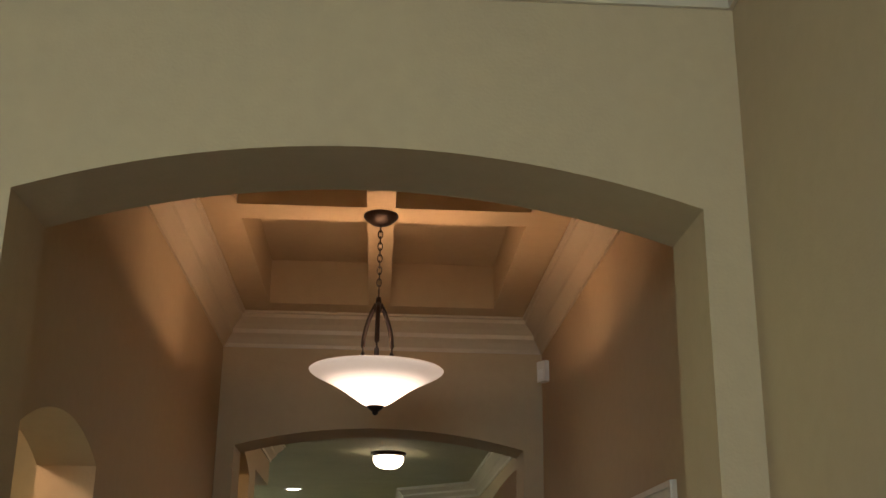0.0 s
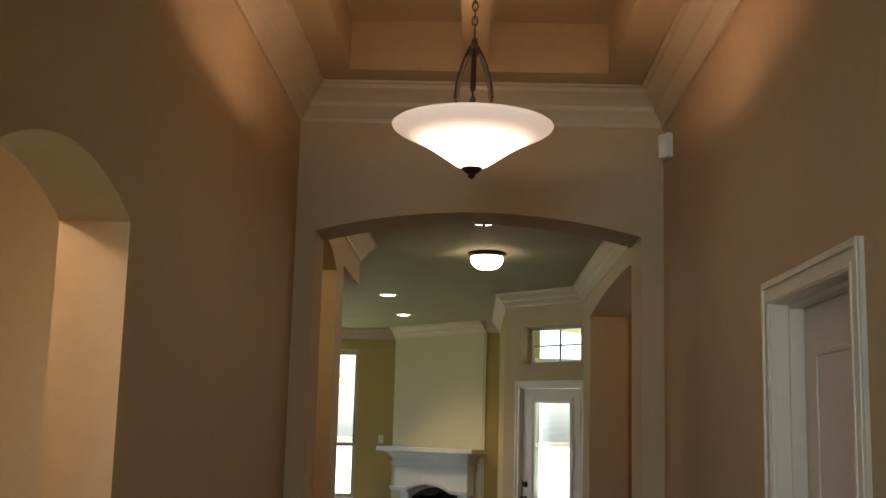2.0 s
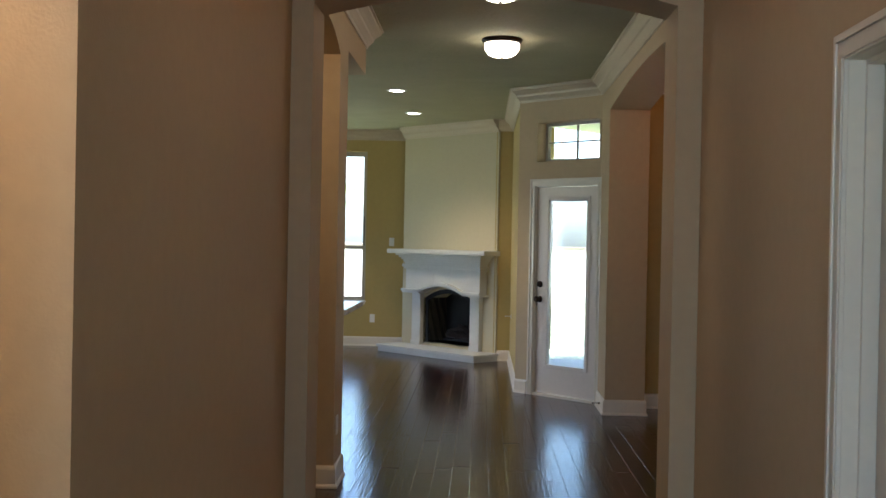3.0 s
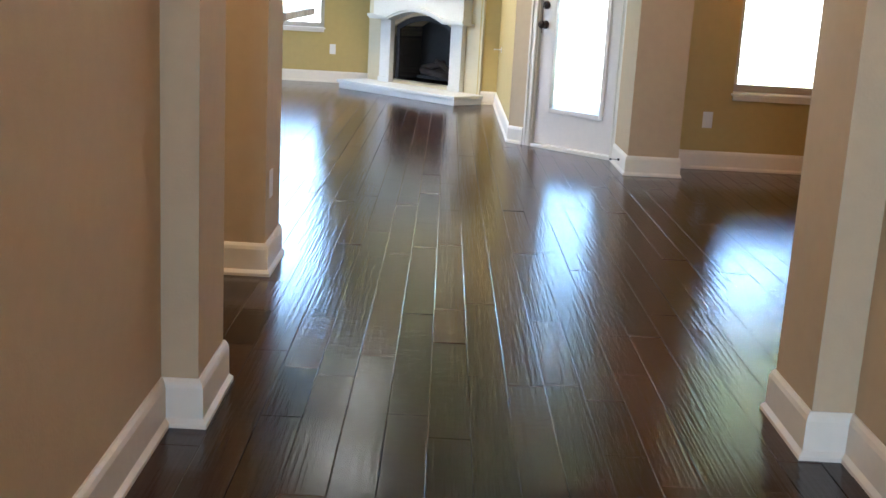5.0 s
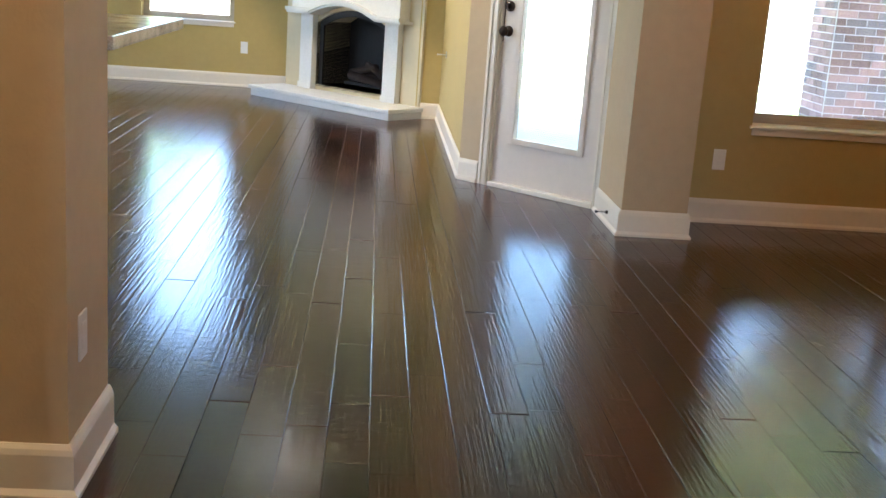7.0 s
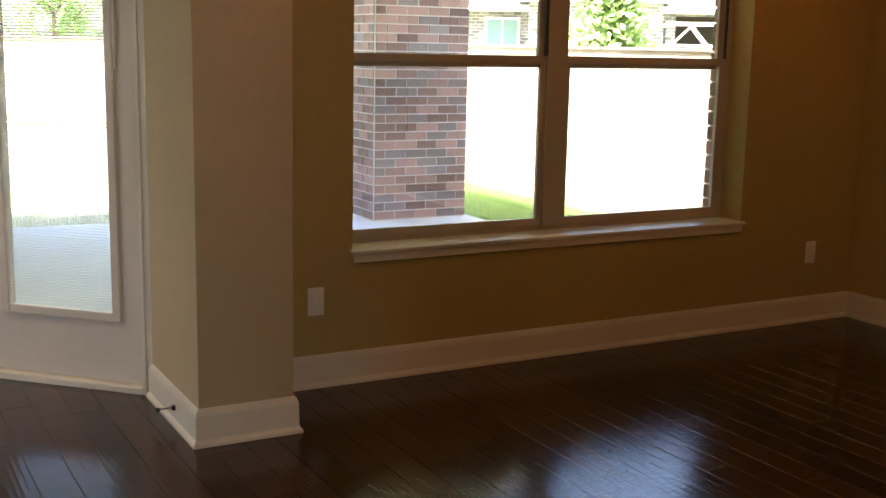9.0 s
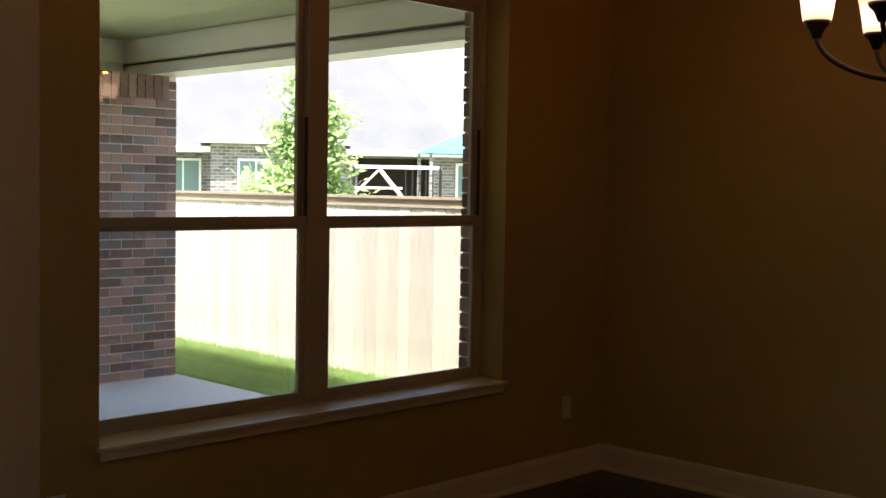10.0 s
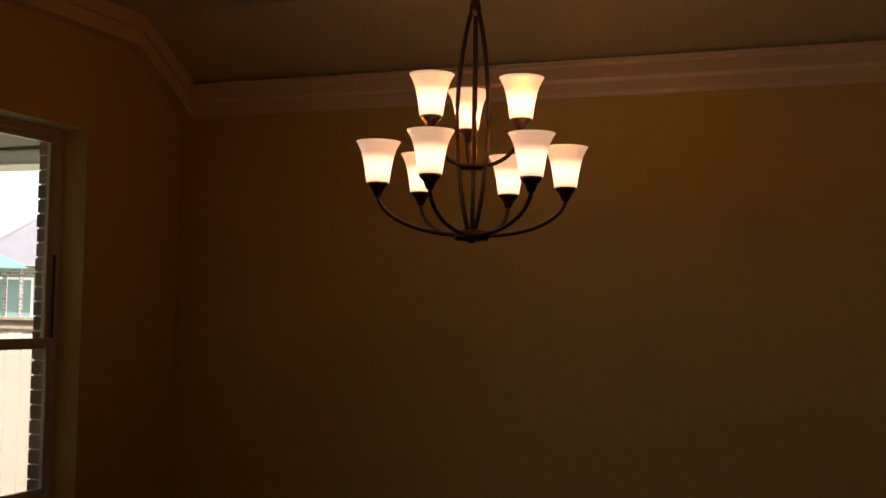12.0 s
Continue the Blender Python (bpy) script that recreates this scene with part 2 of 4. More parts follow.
def plank_material():
    m = material("dark_scraped_wood", (0.032, 0.0118, 0.0068), 0.16, spread=0.65, scale=1.6, stretch=(9, 0.7, 1), each=1.0)
    t = m.node_tree
    p = t.nodes["Principled BSDF"]
    at = t.nodes.new("ShaderNodeTexCoord")
    mp = t.nodes.new("ShaderNodeMapping")
    mp.inputs["Scale"].default_value = (2.2, 0.55, 1)
    info, isl = t.nodes.new("ShaderNodeObjectInfo"), t.nodes.new("ShaderNodeNewGeometry")
    both, comb, shift = t.nodes.new("ShaderNodeMath"), t.nodes.new("ShaderNodeCombineXYZ"), t.nodes.new("ShaderNodeVectorMath")
    both.operation = "ADD"
    t.links.new(info.outputs["Random"], both.inputs[0])
    t.links.new(isl.outputs["Random Per Island"], both.inputs[1])
    far = t.nodes.new("ShaderNodeMath")
    far.operation = "MULTIPLY"
    far.inputs[1].default_value = 60.0
    t.links.new(both.outputs[0], far.inputs[0])
    t.links.new(far.outputs[0], comb.inputs[0])
    t.links.new(far.outputs[0], comb.inputs[1])
    t.links.new(at.outputs["Object"], shift.inputs[0])
    t.links.new(comb.outputs[0], shift.inputs[1])
    t.links.new(shift.outputs[0], mp.inputs[0])
    long_mp = t.nodes.new("ShaderNodeMapping")
    long_mp.inputs["Scale"].default_value = (40, 1.0, 1)
    t.links.new(shift.outputs[0], long_mp.inputs[0])
    wave, grain = t.nodes.new("ShaderNodeTexNoise"), t.nodes.new("ShaderNodeTexNoise")
    wave.inputs["Scale"].default_value, wave.inputs["Detail"].default_value = 6, 1
    grain.inputs["Scale"].default_value, grain.inputs["Detail"].default_value = 2.2, 3
    t.links.new(mp.outputs[0], wave.inputs["Vector"])
    t.links.new(long_mp.outputs[0], grain.inputs["Vector"])
    # scraper's chatter marks, slanted across each plank
    chat_mp, chatter = t.nodes.new("ShaderNodeMapping"), t.nodes.new("ShaderNodeTexNoise")
    chat_mp.inputs["Scale"].default_value = (16.0, 34.0, 1)
    chat_mp.inputs["Rotation"].default_value = (0, 0, radians(14))
    chatter.inputs["Scale"].default_value, chatter.inputs["Detail"].default_value = 1.0, 1.5
    t.links.new(shift.outputs[0], chat_mp.inputs[0])
    t.links.new(chat_mp.outputs[0], chatter.inputs["Vector"])
    chat_soft = t.nodes.new("ShaderNodeMath")
    chat_soft.operation = "MULTIPLY_ADD"
    chat_soft.inputs[1].default_value = 0.34
    add = t.nodes.new("ShaderNodeMath")
    add.operation = "ADD"
    soft = t.nodes.new("ShaderNodeMath")
    soft.operation = "MULTIPLY"
    soft.inputs[1].default_value = 0.3
    t.links.new(wave.outputs[0], soft.inputs[0])
    t.links.new(soft.outputs[0], add.inputs[0])
    t.links.new(chatter.outputs[0], chat_soft.inputs[0])
    t.links.new(grain.outputs[0], chat_soft.inputs[2])
    t.links.new(chat_soft.outputs[0], add.inputs[1])
    b = t.nodes.new("ShaderNodeBump")
    b.inputs["Strength"].default_value, b.inputs["Distance"].default_value = 0.26, 0.004
    t.links.new(add.outputs[0], b.inputs["Height"])
    t.links.new(b.outputs[0], p.inputs["Normal"])
    p.inputs["Specular IOR Level"].default_value = 0.40
    return m


wood = plank_material()


# ---- mesh helpers ----
def part(name, bm, mat, parent=None, label="", smooth=False):
    bmesh.ops.recalc_face_normals(bm, faces=bm.faces)
    me = bpy.data.meshes.new(name)
    bm.to_mesh(me)
    bm.free()
    me.materials.append(mat)
    if smooth:
        me.polygons.foreach_set("use_smooth", [True] * len(me.polygons))
    ob = new(name, me)
    if parent:
        ob.parent = parent
    if label:
        ob["label"] = label
    return ob


def thing(name, m, label, category, group="", kind=""):
    ob = new(name)
    ob.matrix_basis = m
    ob.empty_display_size = 0.1
    return tagged(ob, label, category, group, kind)


def box(bm, x0, x1, y0, y1, z0, z1, bevel=0.0):
    made = bmesh.ops.create_cube(bm, size=1)["verts"]
    bmesh.ops.scale(bm, vec=(x1 - x0, y1 - y0, z1 - z0), verts=made)
    bmesh.ops.translate(bm, vec=((x0 + x1) / 2, (y0 + y1) / 2, (z0 + z1) / 2), verts=made)
    if bevel:
        edges = list({e for v in made for e in v.link_edges})
        bmesh.ops.bevel(bm, geom=edges, offset=bevel, segments=2, affect="EDGES", profile=0.6)
    return bm


def boxed(*a, **k):
    return box(bmesh.new(), *a, **k)


def prism(bm, outline, y0, y1):
    """Extrudes an outline of (x, z) from y0 to y1."""
    a = [bm.verts.new((x, y0, z)) for x, z in outline]
    b = [bm.verts.new((x, y1, z)) for x, z in outline]
    bm.faces.new(a)
    bm.faces.new(b[::-1])
    for i in range(len(a)):
        j = (i + 1) % len(a)
        bm.faces.new((a[i], b[i], b[j], a[j]))
    return bm


def slab(bm, outline, z0, z1):
    """Extrudes an outline of (x, y) from z0 to z1."""
    a = [bm.verts.new((x, y, z0)) for x, y in outline]
    b = [bm.verts.new((x, y, z1)) for x, y in outline]
    bm.faces.new(a)
    bm.faces.new(b[::-1])
    for i in range(len(a)):
        j = (i + 1) % len(a)
        bm.faces.new((a[i], b[i], b[j], a[j]))
    return bm


def lathe(bm, profile, steps=32, m=None):
    rings = []
    for r, z in profile:
        if r < 1e-5:
            rings.append([bm.verts.new((0, 0, z))])
        else:
            rings.append([bm.verts.new((r * math.cos(2 * math.pi * i / steps), r * math.sin(2 * math.pi * i / steps), z)) for i in range(steps)])
    for a, b in zip(rings, rings[1:]):
        for i in range(steps):
            j = (i + 1) % steps
            f = [a[i % len(a)], a[j % len(a)], b[j % len(b)], b[i % len(b)]]
            f = list(dict.fromkeys(f))
            if len(f) > 2:
                bm.faces.new(f)
    if m:
        bmesh.ops.transform(bm, matrix=m, verts=[v for r in rings for v in r])
    return bm


def tube(bm, points, radius, sides=8, closed=False, flat=1.0):
    pts = [Vector(p) for p in points]
    n = len(pts)
    rings = []
    for i, p in enumerate(pts):
        a = pts[(i - 1) % n] if closed or i else p
        b = pts[(i + 1) % n] if closed or i < n - 1 else p
        d = (b - a).normalized()
        side = d.cross(Vector((0, 0, 1)))
        side = side.normalized() if side.length > 1e-4 else Vector((1, 0, 0))
        up = side.cross(d).normalized()
        rings.append([bm.verts.new(p + radius * (math.cos(2 * math.pi * k / sides) * side + flat * math.sin(2 * math.pi * k / sides) * up)) for k in range(sides)])
    pairs = list(zip(rings, rings[1:])) + ([(rings[-1], rings[0])] if closed else [])
    for a, b in pairs:
        for k in range(sides):
            j = (k + 1) % sides
            bm.faces.new((a[k], a[j], b[j], b[k]))
    if not closed:
        bm.faces.new(rings[0])
        bm.faces.new(rings[-1][::-1])
    return bm


def arc_points(u0, u1, spring, rise, n=24):
    """Points of a segmental arch from u0 to u1."""
    half = (u1 - u0) / 2
    if rise <= 0:
        return [(u0, spring), (u1, spring)]
    r = (half * half + rise * rise) / (2 * rise)
    out = []
    for i in range(n + 1):
        u = -half + 2 * half * i / n
        out.append((u0 + half + u, spring + math.sqrt(r * r - u * u) - (r - rise)))
    return out


def frame_at(x, y, turn, z=0.0):
    return pose(x, y, z, 0, 0, turn)


def wall(name, x, y, turn, length, thick, top, mat, openings=(), label="painted drywall wall"):
    """A wall along its own x, its face at y = 0 and its body behind; openings: (u0, u1, bottom, spring, rise)."""
    bm = bmesh.new()
    at = 0.0
    for u0, u1, zb, spring, rise in sorted(openings):
        if u0 - at > 1e-4:
            box(bm, at, u0, 0, thick, 0, top)
        if zb > 0.001:
            box(bm, u0, u1, 0, thick, 0, zb)
        arc = arc_points(u0, u1, spring, rise)
        prism(bm, arc + [(u1, top), (u0, top)], 0, thick)
        at = u1
    if length - at > 1e-4:
        box(bm, at, length, 0, thick, 0, top)
    ob = part(name, bm, mat)
    ob.matrix_basis = frame_at(x, y, turn)
    return tagged(ob, label, "wall", kind="structure")


def offset_path(path, d, closed=False):
    """The path moved to its left by d, with mitred corners."""
    pts = [Vector(p) for p in path]
    out = []
    n = len(pts)
    for i, p in enumerate(pts):
        dirs = []
        if closed or i > 0:
            dirs.append((p - pts[i - 1]).normalized())
        if closed or i < n - 1:
            dirs.append((pts[(i + 1) % n] - p).normalized())
        ns = [Vector((-v.y, v.x)) for v in dirs]
        if len(ns) == 1:
            out.append(p + ns[0] * d)
        else:
            b = (ns[0] + ns[1])
            out.append(p + b * (d / max(0.2, 1 + ns[0].dot(ns[1]))))
    return out


def sweep(name, profile, path, mat, label, category, closed=False, parent=None):
    """A moulding of profile (d, z), d to the left of the path of (x, y)."""
    bm = bmesh.new()
    rows = [[bm.verts.new((q.x, q.y, z)) for q in offset_path(path, d, closed)] for d, z in profile]
    n = len(path)
    for i in range(n if closed else n - 1):
        j = (i + 1) % n
        for k in range(len(profile)):
            a, b = rows[k], rows[(k + 1) % len(profile)]
            bm.faces.new((a[i], a[j], b[j], b[i]))
    if not closed:
        bm.faces.new([r[0] for r in rows])
        bm.faces.new([r[-1] for r in rows][::-1])
    ob = part(name, bm, mat, parent)
    return tagged(ob, label, category, kind="structure")


BASE = [(0.0, 0.0), (0.028, 0.0), (0.028, 0.012), (0.017, 0.026), (0.016, 0.112), (0.012, 0.126), (0.005, 0.137), (0.0, 0.137)]


def baseboard(path):
    return sweep("baseboard", BASE, path, trim, "white painted baseboard with shoe moulding along the wall", "baseboard")


def crown_profile(top, h, w):
    return [(0, top - h), (0.012, top - h), (0.016, top - h + 0.02), (0.3 * w, top - 0.72 * h), (0.42 * w, top - 0.62 * h), (0.45 * w, top - 0.5 * h),
            (0.62 * w, top - 0.36 * h), (0.86 * w, top - 0.2 * h), (0.88 * w, top - 0.1 * h), (w, top - 0.08 * h), (w, top - 0.003), (0, top - 0.003)]


def crown(path, top, h=0.14, w=0.12, closed=False):
    return sweep("trim", crown_profile(top, h, w), path, crown_paint, "beige painted crown moulding under the ceiling", "crown moulding", closed)


# ---- structure ----
H1, H0 = 3.10, 3.42          # ceilings of the rooms and of the entry hall
XL, XR = -0.12, 1.79         # entry hall walls
Y1, Y1B, Y2, Y2B = 2.57, 2.87, 6.60, 6.945

wall("wall_entry_arch", -2.25, Y1, 0, 4.2, Y1B - Y1, 3.8, paint, [(-0.087 + 2.25, 1.607 + 2.25, 0, 2.664, 0.138)], "tan painted wall with a broad arched opening")
wall("wall_entry_right", 1.72, Y1, -90, 4.97, 0.2, 3.8, paint)
wall("wall_entry_left", -1.6, -2.4, 90, 4.97, 0.15, 3.8, paint)
wall("wall_entry_back", 1.72, -2.2, 180, 3.33, 0.2, 3.8, paint, [(0.7, 2.75, 0.5, 2.5, 0)])
wall("wall_hall_left", XL, Y1B, 90, Y2 - Y1B, 0.195, 3.8, paint, [(0.09, 0.965, 0, 2.16, 0.105)], "tan painted hall wall with an arched opening to a side room")
wall("wall_side_room_left", -2.1, Y1B, 90, Y2 - Y1B, 0.12, 3.8, paint, [(0.9, 2.4, 0.8, 2.3, 0)])
wall("wall_hall_right", XR, Y2, -90, Y2 - Y1B, 0.14, 3.8, paint, [(Y2 - 4.52, Y2 - 3.71, 0, 2.07, 0)], "tan painted hall wall with a doorway")
wall("wall_hall_arch", -4.2, Y2, 0, 10.1, Y2B - Y2, 3.8, paint, [(4.182, 5.872, 0, 2.64, 0.112)], "tan painted wall with a broad arched opening")
# kitchen side: arch, column, header over the bar
wall("wall_kitchen_arch", -0.10, Y2B, 90, 2.775, 0.37, H1 + 0.1, paint, [(0.03, 1.30, 0, 2.665, 0.13), (1.70, 2.775, 0, 2.755, 0)], "tan painted wall with an arch, a column and a header")
# dining side: arch and post
wall("wall_dining_arch", 1.915, 12.2, -90, 5.255, 0.355, H1 + 0.1, paint, [(0.73, 4.95, 0, 2.735, 0.095)], "tan painted wall with a wide arch")
# diagonal wall of the patio door: starts at (1.155, 12.89)
DX, DY = 1.155, 12.89
bm = bmesh.new()
for a, b, c, e in ((0, 0.245, 0, H1 + 0.1), (1.065, 1.10, 0, H1 + 0.1), (0.245, 1.065, 2.115, 2.345), (1.045, 1.065, 2.345, 2.735), (0.245, 1.065, 2.735, H1 + 0.1)):
    box(bm, a, b, 0, 0.2, c, e)
door_wall = tagged(part("wall_patio_door", bm, paint), "tan painted diagonal wall round the patio door", "wall", kind="structure")
door_wall.matrix_basis = frame_at(DX, DY, -45)
wall("wall_living_right", 1.17, 15.83, -90, 2.95, 0.22, H1 + 0.1, olive)
wall("wall_living_return", 0.96, 15.83, 0, 0.45, 0.2, H1 + 0.1, olive)
wall("wall_living_back", -4.2, 17.45, 0, 6.0, 0.2, H1 + 0.1, olive, [(4.2 - 1.80, 4.2 - 0.87, 0.64, 2.79, 0)], "olive painted wall with a tall window")
wall("wall_living_left", -4.2, 6.9, 90, 10.6, 0.2, H1 + 0.1, olive, [(5.2, 7.8, 0.7, 2.5, 0)])
wall("wall_dining_window", 2.05, 11.95, 0, 3.85, 0.22, H1 + 0.1, olive, [(2.72 - 2.05, 4.87 - 2.05, 0.56, 2.44, 0)], "olive painted dining wall with a double window")
wall("wall_dining_right", 5.69, 12.17, -90, 5.3, 0.2, H1 + 0.1, olive)

# diagonal chimney breast, with the firebox opening
BX, BY = -0.305, 17.105
breast = wall("wall_chimney_breast", BX, BY, -45, 1.83, 0.5, H1 + 0.1, breast_paint, [(0.44, 1.42, 0.15, 0.74, 0.14)], "cream painted diagonal chimney breast above the fireplace")

# ceilings
bm = bmesh.new()
slab(bm, [(-1.75, -2.4), (1.93, -2.4), (1.93, Y1 + 0.1), (-1.75, Y1 + 0.1)], H0, H0 + 0.1)
slab(bm, [(-2.2, Y1B), (-0.31, Y1B), (-0.31, Y2), (-2.2, Y2)], H1, H1 + 0.1)
tagged(part("ceiling_entry", bm, ceil_paint), "textured tan painted entry ceiling", "ceiling", kind="structure")
bm = bmesh.new()
box(bm, XL - 0.1, XR + 0.1, Y1B - 0.1, Y2 + 0.1, 3.68, 3.76)
ym, xm = 4.77, 0.80
for x0, x1, y0, y1 in ((XL, 0.165, Y1B, Y2), (1.47, XR, Y1B, Y2), (0.165, 1.47, 6.31, Y2), (0.165, 1.47, Y1B, 3.2),
                       (xm - 0.063, xm + 0.063, 3.2, 6.31), (0.165, xm - 0.063, ym - 0.095, ym + 0.095), (xm + 0.063, 1.47, ym - 0.095, ym + 0.095)):
    box(bm, x0, x1, y0, y1, H0, 3.70)
tagged(part("ceiling_hall", bm, paint), "tan painted coffered ceiling with four sunken panels", "ceiling", kind="structure")
bm = bmesh.new()
slab(bm, [(-4.3, 6.9), (5.85, 6.9), (5.85, 12.15), (2.0, 12.15), (1.36, 12.79), (1.36, 15.9), (1.36, 17.6), (-4.3, 17.6)], H1, H1 + 0.1)
slab_pts = [(5.16, H1), (5.16, H1 + 0.02), (5.8, H1 + 0.02), (5.8, 2.79), (5.69, 2.81)]
prism(bm, slab_pts, 6.95, 12.0)
tagged(part("ceiling_rooms", bm, ceil_paint), "textured tan painted ceiling, sloped down along one wall", "ceiling", kind="structure")

# unseen flat slabs over the house, added to keep the sun out; the patio's roof follows outside
bm = bmesh.new()
box(bm, -4.6, 6.1, -2.6, 12.2, 3.82, 3.95)
slab(bm, [(-4.6, 12.2), (2.0, 12.2), (1.4, 12.9), (1.4, 17.8), (-4.6, 17.8)], 3.3, 3.4)
tagged(part("roof", bm, roof_mat), "grey roof slabs, unseen, added to keep the sun out", "roof", kind="structure")

# sub-floor under the planks
bm = bmesh.new()
slab(bm, [(-4.3, -2.4), (5.85, -2.4), (5.85, 12.1), (2.02, 12.1), (1.2, 12.95), (1.2, 15.9), (1.2, 17.5), (-4.3, 17.5)], -0.1, -0.006)
floor = tagged(part("floor", bm, dark_gasket), "dark hand-scraped hardwood plank floor", "floor", kind="structure")

# crown mouldings
crown([(XL, Y1B), (XR, Y1B), (XR, Y2), (XL, Y2)], H0, 0.20, 0.13, True)
crown([(-1.6, -2.2), (1.72, -2.2), (1.72, Y1), (-1.6, Y1)], H0, 0.19, 0.13, True)
crown([(1.915, Y2B), (1.915, 12.13), (1.165, 12.885), (1.17, 15.83), (0.98, 15.83)], H1, 0.15)
crown([(0.99, 15.81), (BX, BY)], H1, 0.16, 0.13)
crown([(-0.30, 17.45), (-4.2, 17.45), (-4.2, 6.99)], H1, 0.15)
crown([(-0.47, 9.72), (-0.10, 9.72), (-0.10, Y2B), (1.915, Y2B)], H1, 0.15)
crown([(2.27, 11.8), (2.27, 6.945), (5.1, 6.945)], H1, 0.15)
# dining crown: along the low wall, and up the slope on the window wall
sweep("trim", crown_profile(2.81, 0.17, 0.11), [(5.69, 6.945), (5.69, 11.95)], crown_paint, "beige painted crown moulding under the sloped ceiling", "crown moulding")
bm = bmesh.new()
rake = [(5.69, 2.64), (5.16, 2.94), (2.27, 2.94), (2.27, 3.09), (5.18, 3.09), (5.69, 2.80)]
prism(bm, rake, 11.87, 11.95)
rake2 = [(5.69, 2.72), (5.17, 3.015), (2.27, 3.015), (2.27, 3.095), (5.18, 3.095), (5.69, 2.805)]
prism(bm, rake2, 11.84, 11.868)
tagged(part("trim", bm, crown_paint), "beige painted crown moulding that follows the sloped ceiling", "crown moulding", kind="structure")

# baseboards (walls on the path's right-hand side, the room to its left)
baseboard([(XL, Y2), (XL, 3.835)])
baseboard([(XL, 2.96), (XL, Y1B)])
baseboard([(XR, 4.59), (XR, Y2), (1.672, Y2), (1.672, Y2B), (1.915, Y2B), (1.915, 7.25)])
baseboard([(XR, Y1B), (XR, 3.64)])
baseboard([(-0.10, 7.02), (-0.10, Y2B), (-0.018, Y2B), (-0.018, Y2), (XL, Y2)])
baseboard([(-0.10, 8.645), (-0.10, 8.245), (-0.47, 8.245)])
baseboard([(2.27, 11.95), (2.27, 11.47), (1.915, 11.47), (1.915, 12.1)])
baseboard([(1.27, 12.775), (1.165, 12.88), (1.17, 15.83), (1.0, 15.83)])
baseboard([(-0.32, 17.45), (-4.2, 17.45), (-4.2, 7.0)])
baseboard([(5.69, 6.945), (5.69, 11.95), (2.27, 11.95)])
baseboard([(1.72, -2.2), (1.72, Y1), (1.607, Y1), (1.607, Y1B), (XR, Y1B)])
baseboard([(XL, Y1B), (-0.087, Y1B), (-0.087, Y1), (-1.6, Y1), (-1.6, -2.2)])


# ---- windows ----
def sash_window(name, x, y, turn, width, bottom, rail, top, depth, units, label, sill=True, overhang=0.015, gap=0.14, first=0.0):
    """A window of single-hung units set depth metres behind the wall's face, with jamb liners, sill and apron."""
    root = thing(name, frame_at(x, y, turn), label, "window", kind="structure")
    gap = gap if units > 1 else 0.0
    even = (width - gap * (units - 1)) / units
    starts, ends = [], []
    for k in range(units):
        starts.append(ends[-1] + gap if k else 0.0)
        ends.append(starts[-1] + (first or even) if k < units - 1 else width)
    fr = 0.045
    f = bmesh.new()
    box(f, 0, width, depth, depth + 0.05, top - 0.04, top)
    box(f, 0, width, depth, depth + 0.05, bottom, bottom + 0.03)
    box(f, 0, 0.035, depth, depth + 0.05, bottom + 0.03, top - 0.04)
    box(f, width - 0.035, width, depth, depth + 0.05, bottom + 0.03, top - 0.04)
    for k in range(1, units):
        box(f, ends[k - 1], starts[k], depth - 0.012, depth + 0.05, bottom + 0.03, top - 0.04, 0.004)
    part("window_frame", f, almond, root)
    for k in range(units):
        u0 = starts[k] + (0.035 if k == 0 else 0.0)
        u1 = ends[k] - (0.035 if k == units - 1 else 0.0)
        for sash, (z0, z1, dy) in (("lower_sash", (bottom + 0.03, rail + 0.03, 0.0)), ("upper_sash", (rail - 0.025, top - 0.04, 0.022))):
            s = bmesh.new()
            b = 0.035 if sash == "lower_sash" else 0.03
            y0, y1 = depth + 0.004 + dy, depth + 0.026 + dy
            box(s, u0, u1, y0, y1, z0, z0 + b, 0.003)
            box(s, u0, u1, y0, y1, z1 - b, z1, 0.003)
            box(s, u0, u0 + 0.028, y0, y1, z0 + b, z1 - b)
            box(s, u1 - 0.028, u1, y0, y1, z0 + b, z1 - b)
            frame_ob = part(sash, s, almond, root)
            pane = part("pane", boxed(u0 + 0.02, u1 - 0.02, (y0 + y1) / 2 - 0.002, (y0 + y1) / 2 + 0.002, z0 + b - 0.008, z1 - b + 0.008), glass, frame_ob, "clear glass pane")
            pane.visible_shadow = False
            if sash == "lower_sash":
                net = part("insect_screen", boxed(u0 + 0.02, u1 - 0.02, y1 + 0.006, y1 + 0.007, z0 + 0.01, z1 - 0.03), screen_mesh, frame_ob, "fine grey insect screen")
                net.visible_shadow = False
        track = bmesh.new()
        box(track, u1 - 0.012, u1, depth - 0.008, depth + 0.004, rail + 0.03, rail + 0.45, 0.002)
        part("sash_track", track, dark_gasket, root)
    if sill:
        s = bmesh.new()
        box(s, -overhang, width + overhang, -0.03, 0.0, bottom - 0.008, bottom + 0.010, 0.006)
        box(s, 0, width, 0.0, depth, bottom + 0.0005, bottom + 0.010)
        part("window_sill", s, trim, root, "white painted wooden sill")
        a = bmesh.new()
        box(a, 0.0, width, -0.018, 0.0, bottom - 0.044, bottom - 0.008, 0.005)
        part("apron", a, trim, root)
    return root


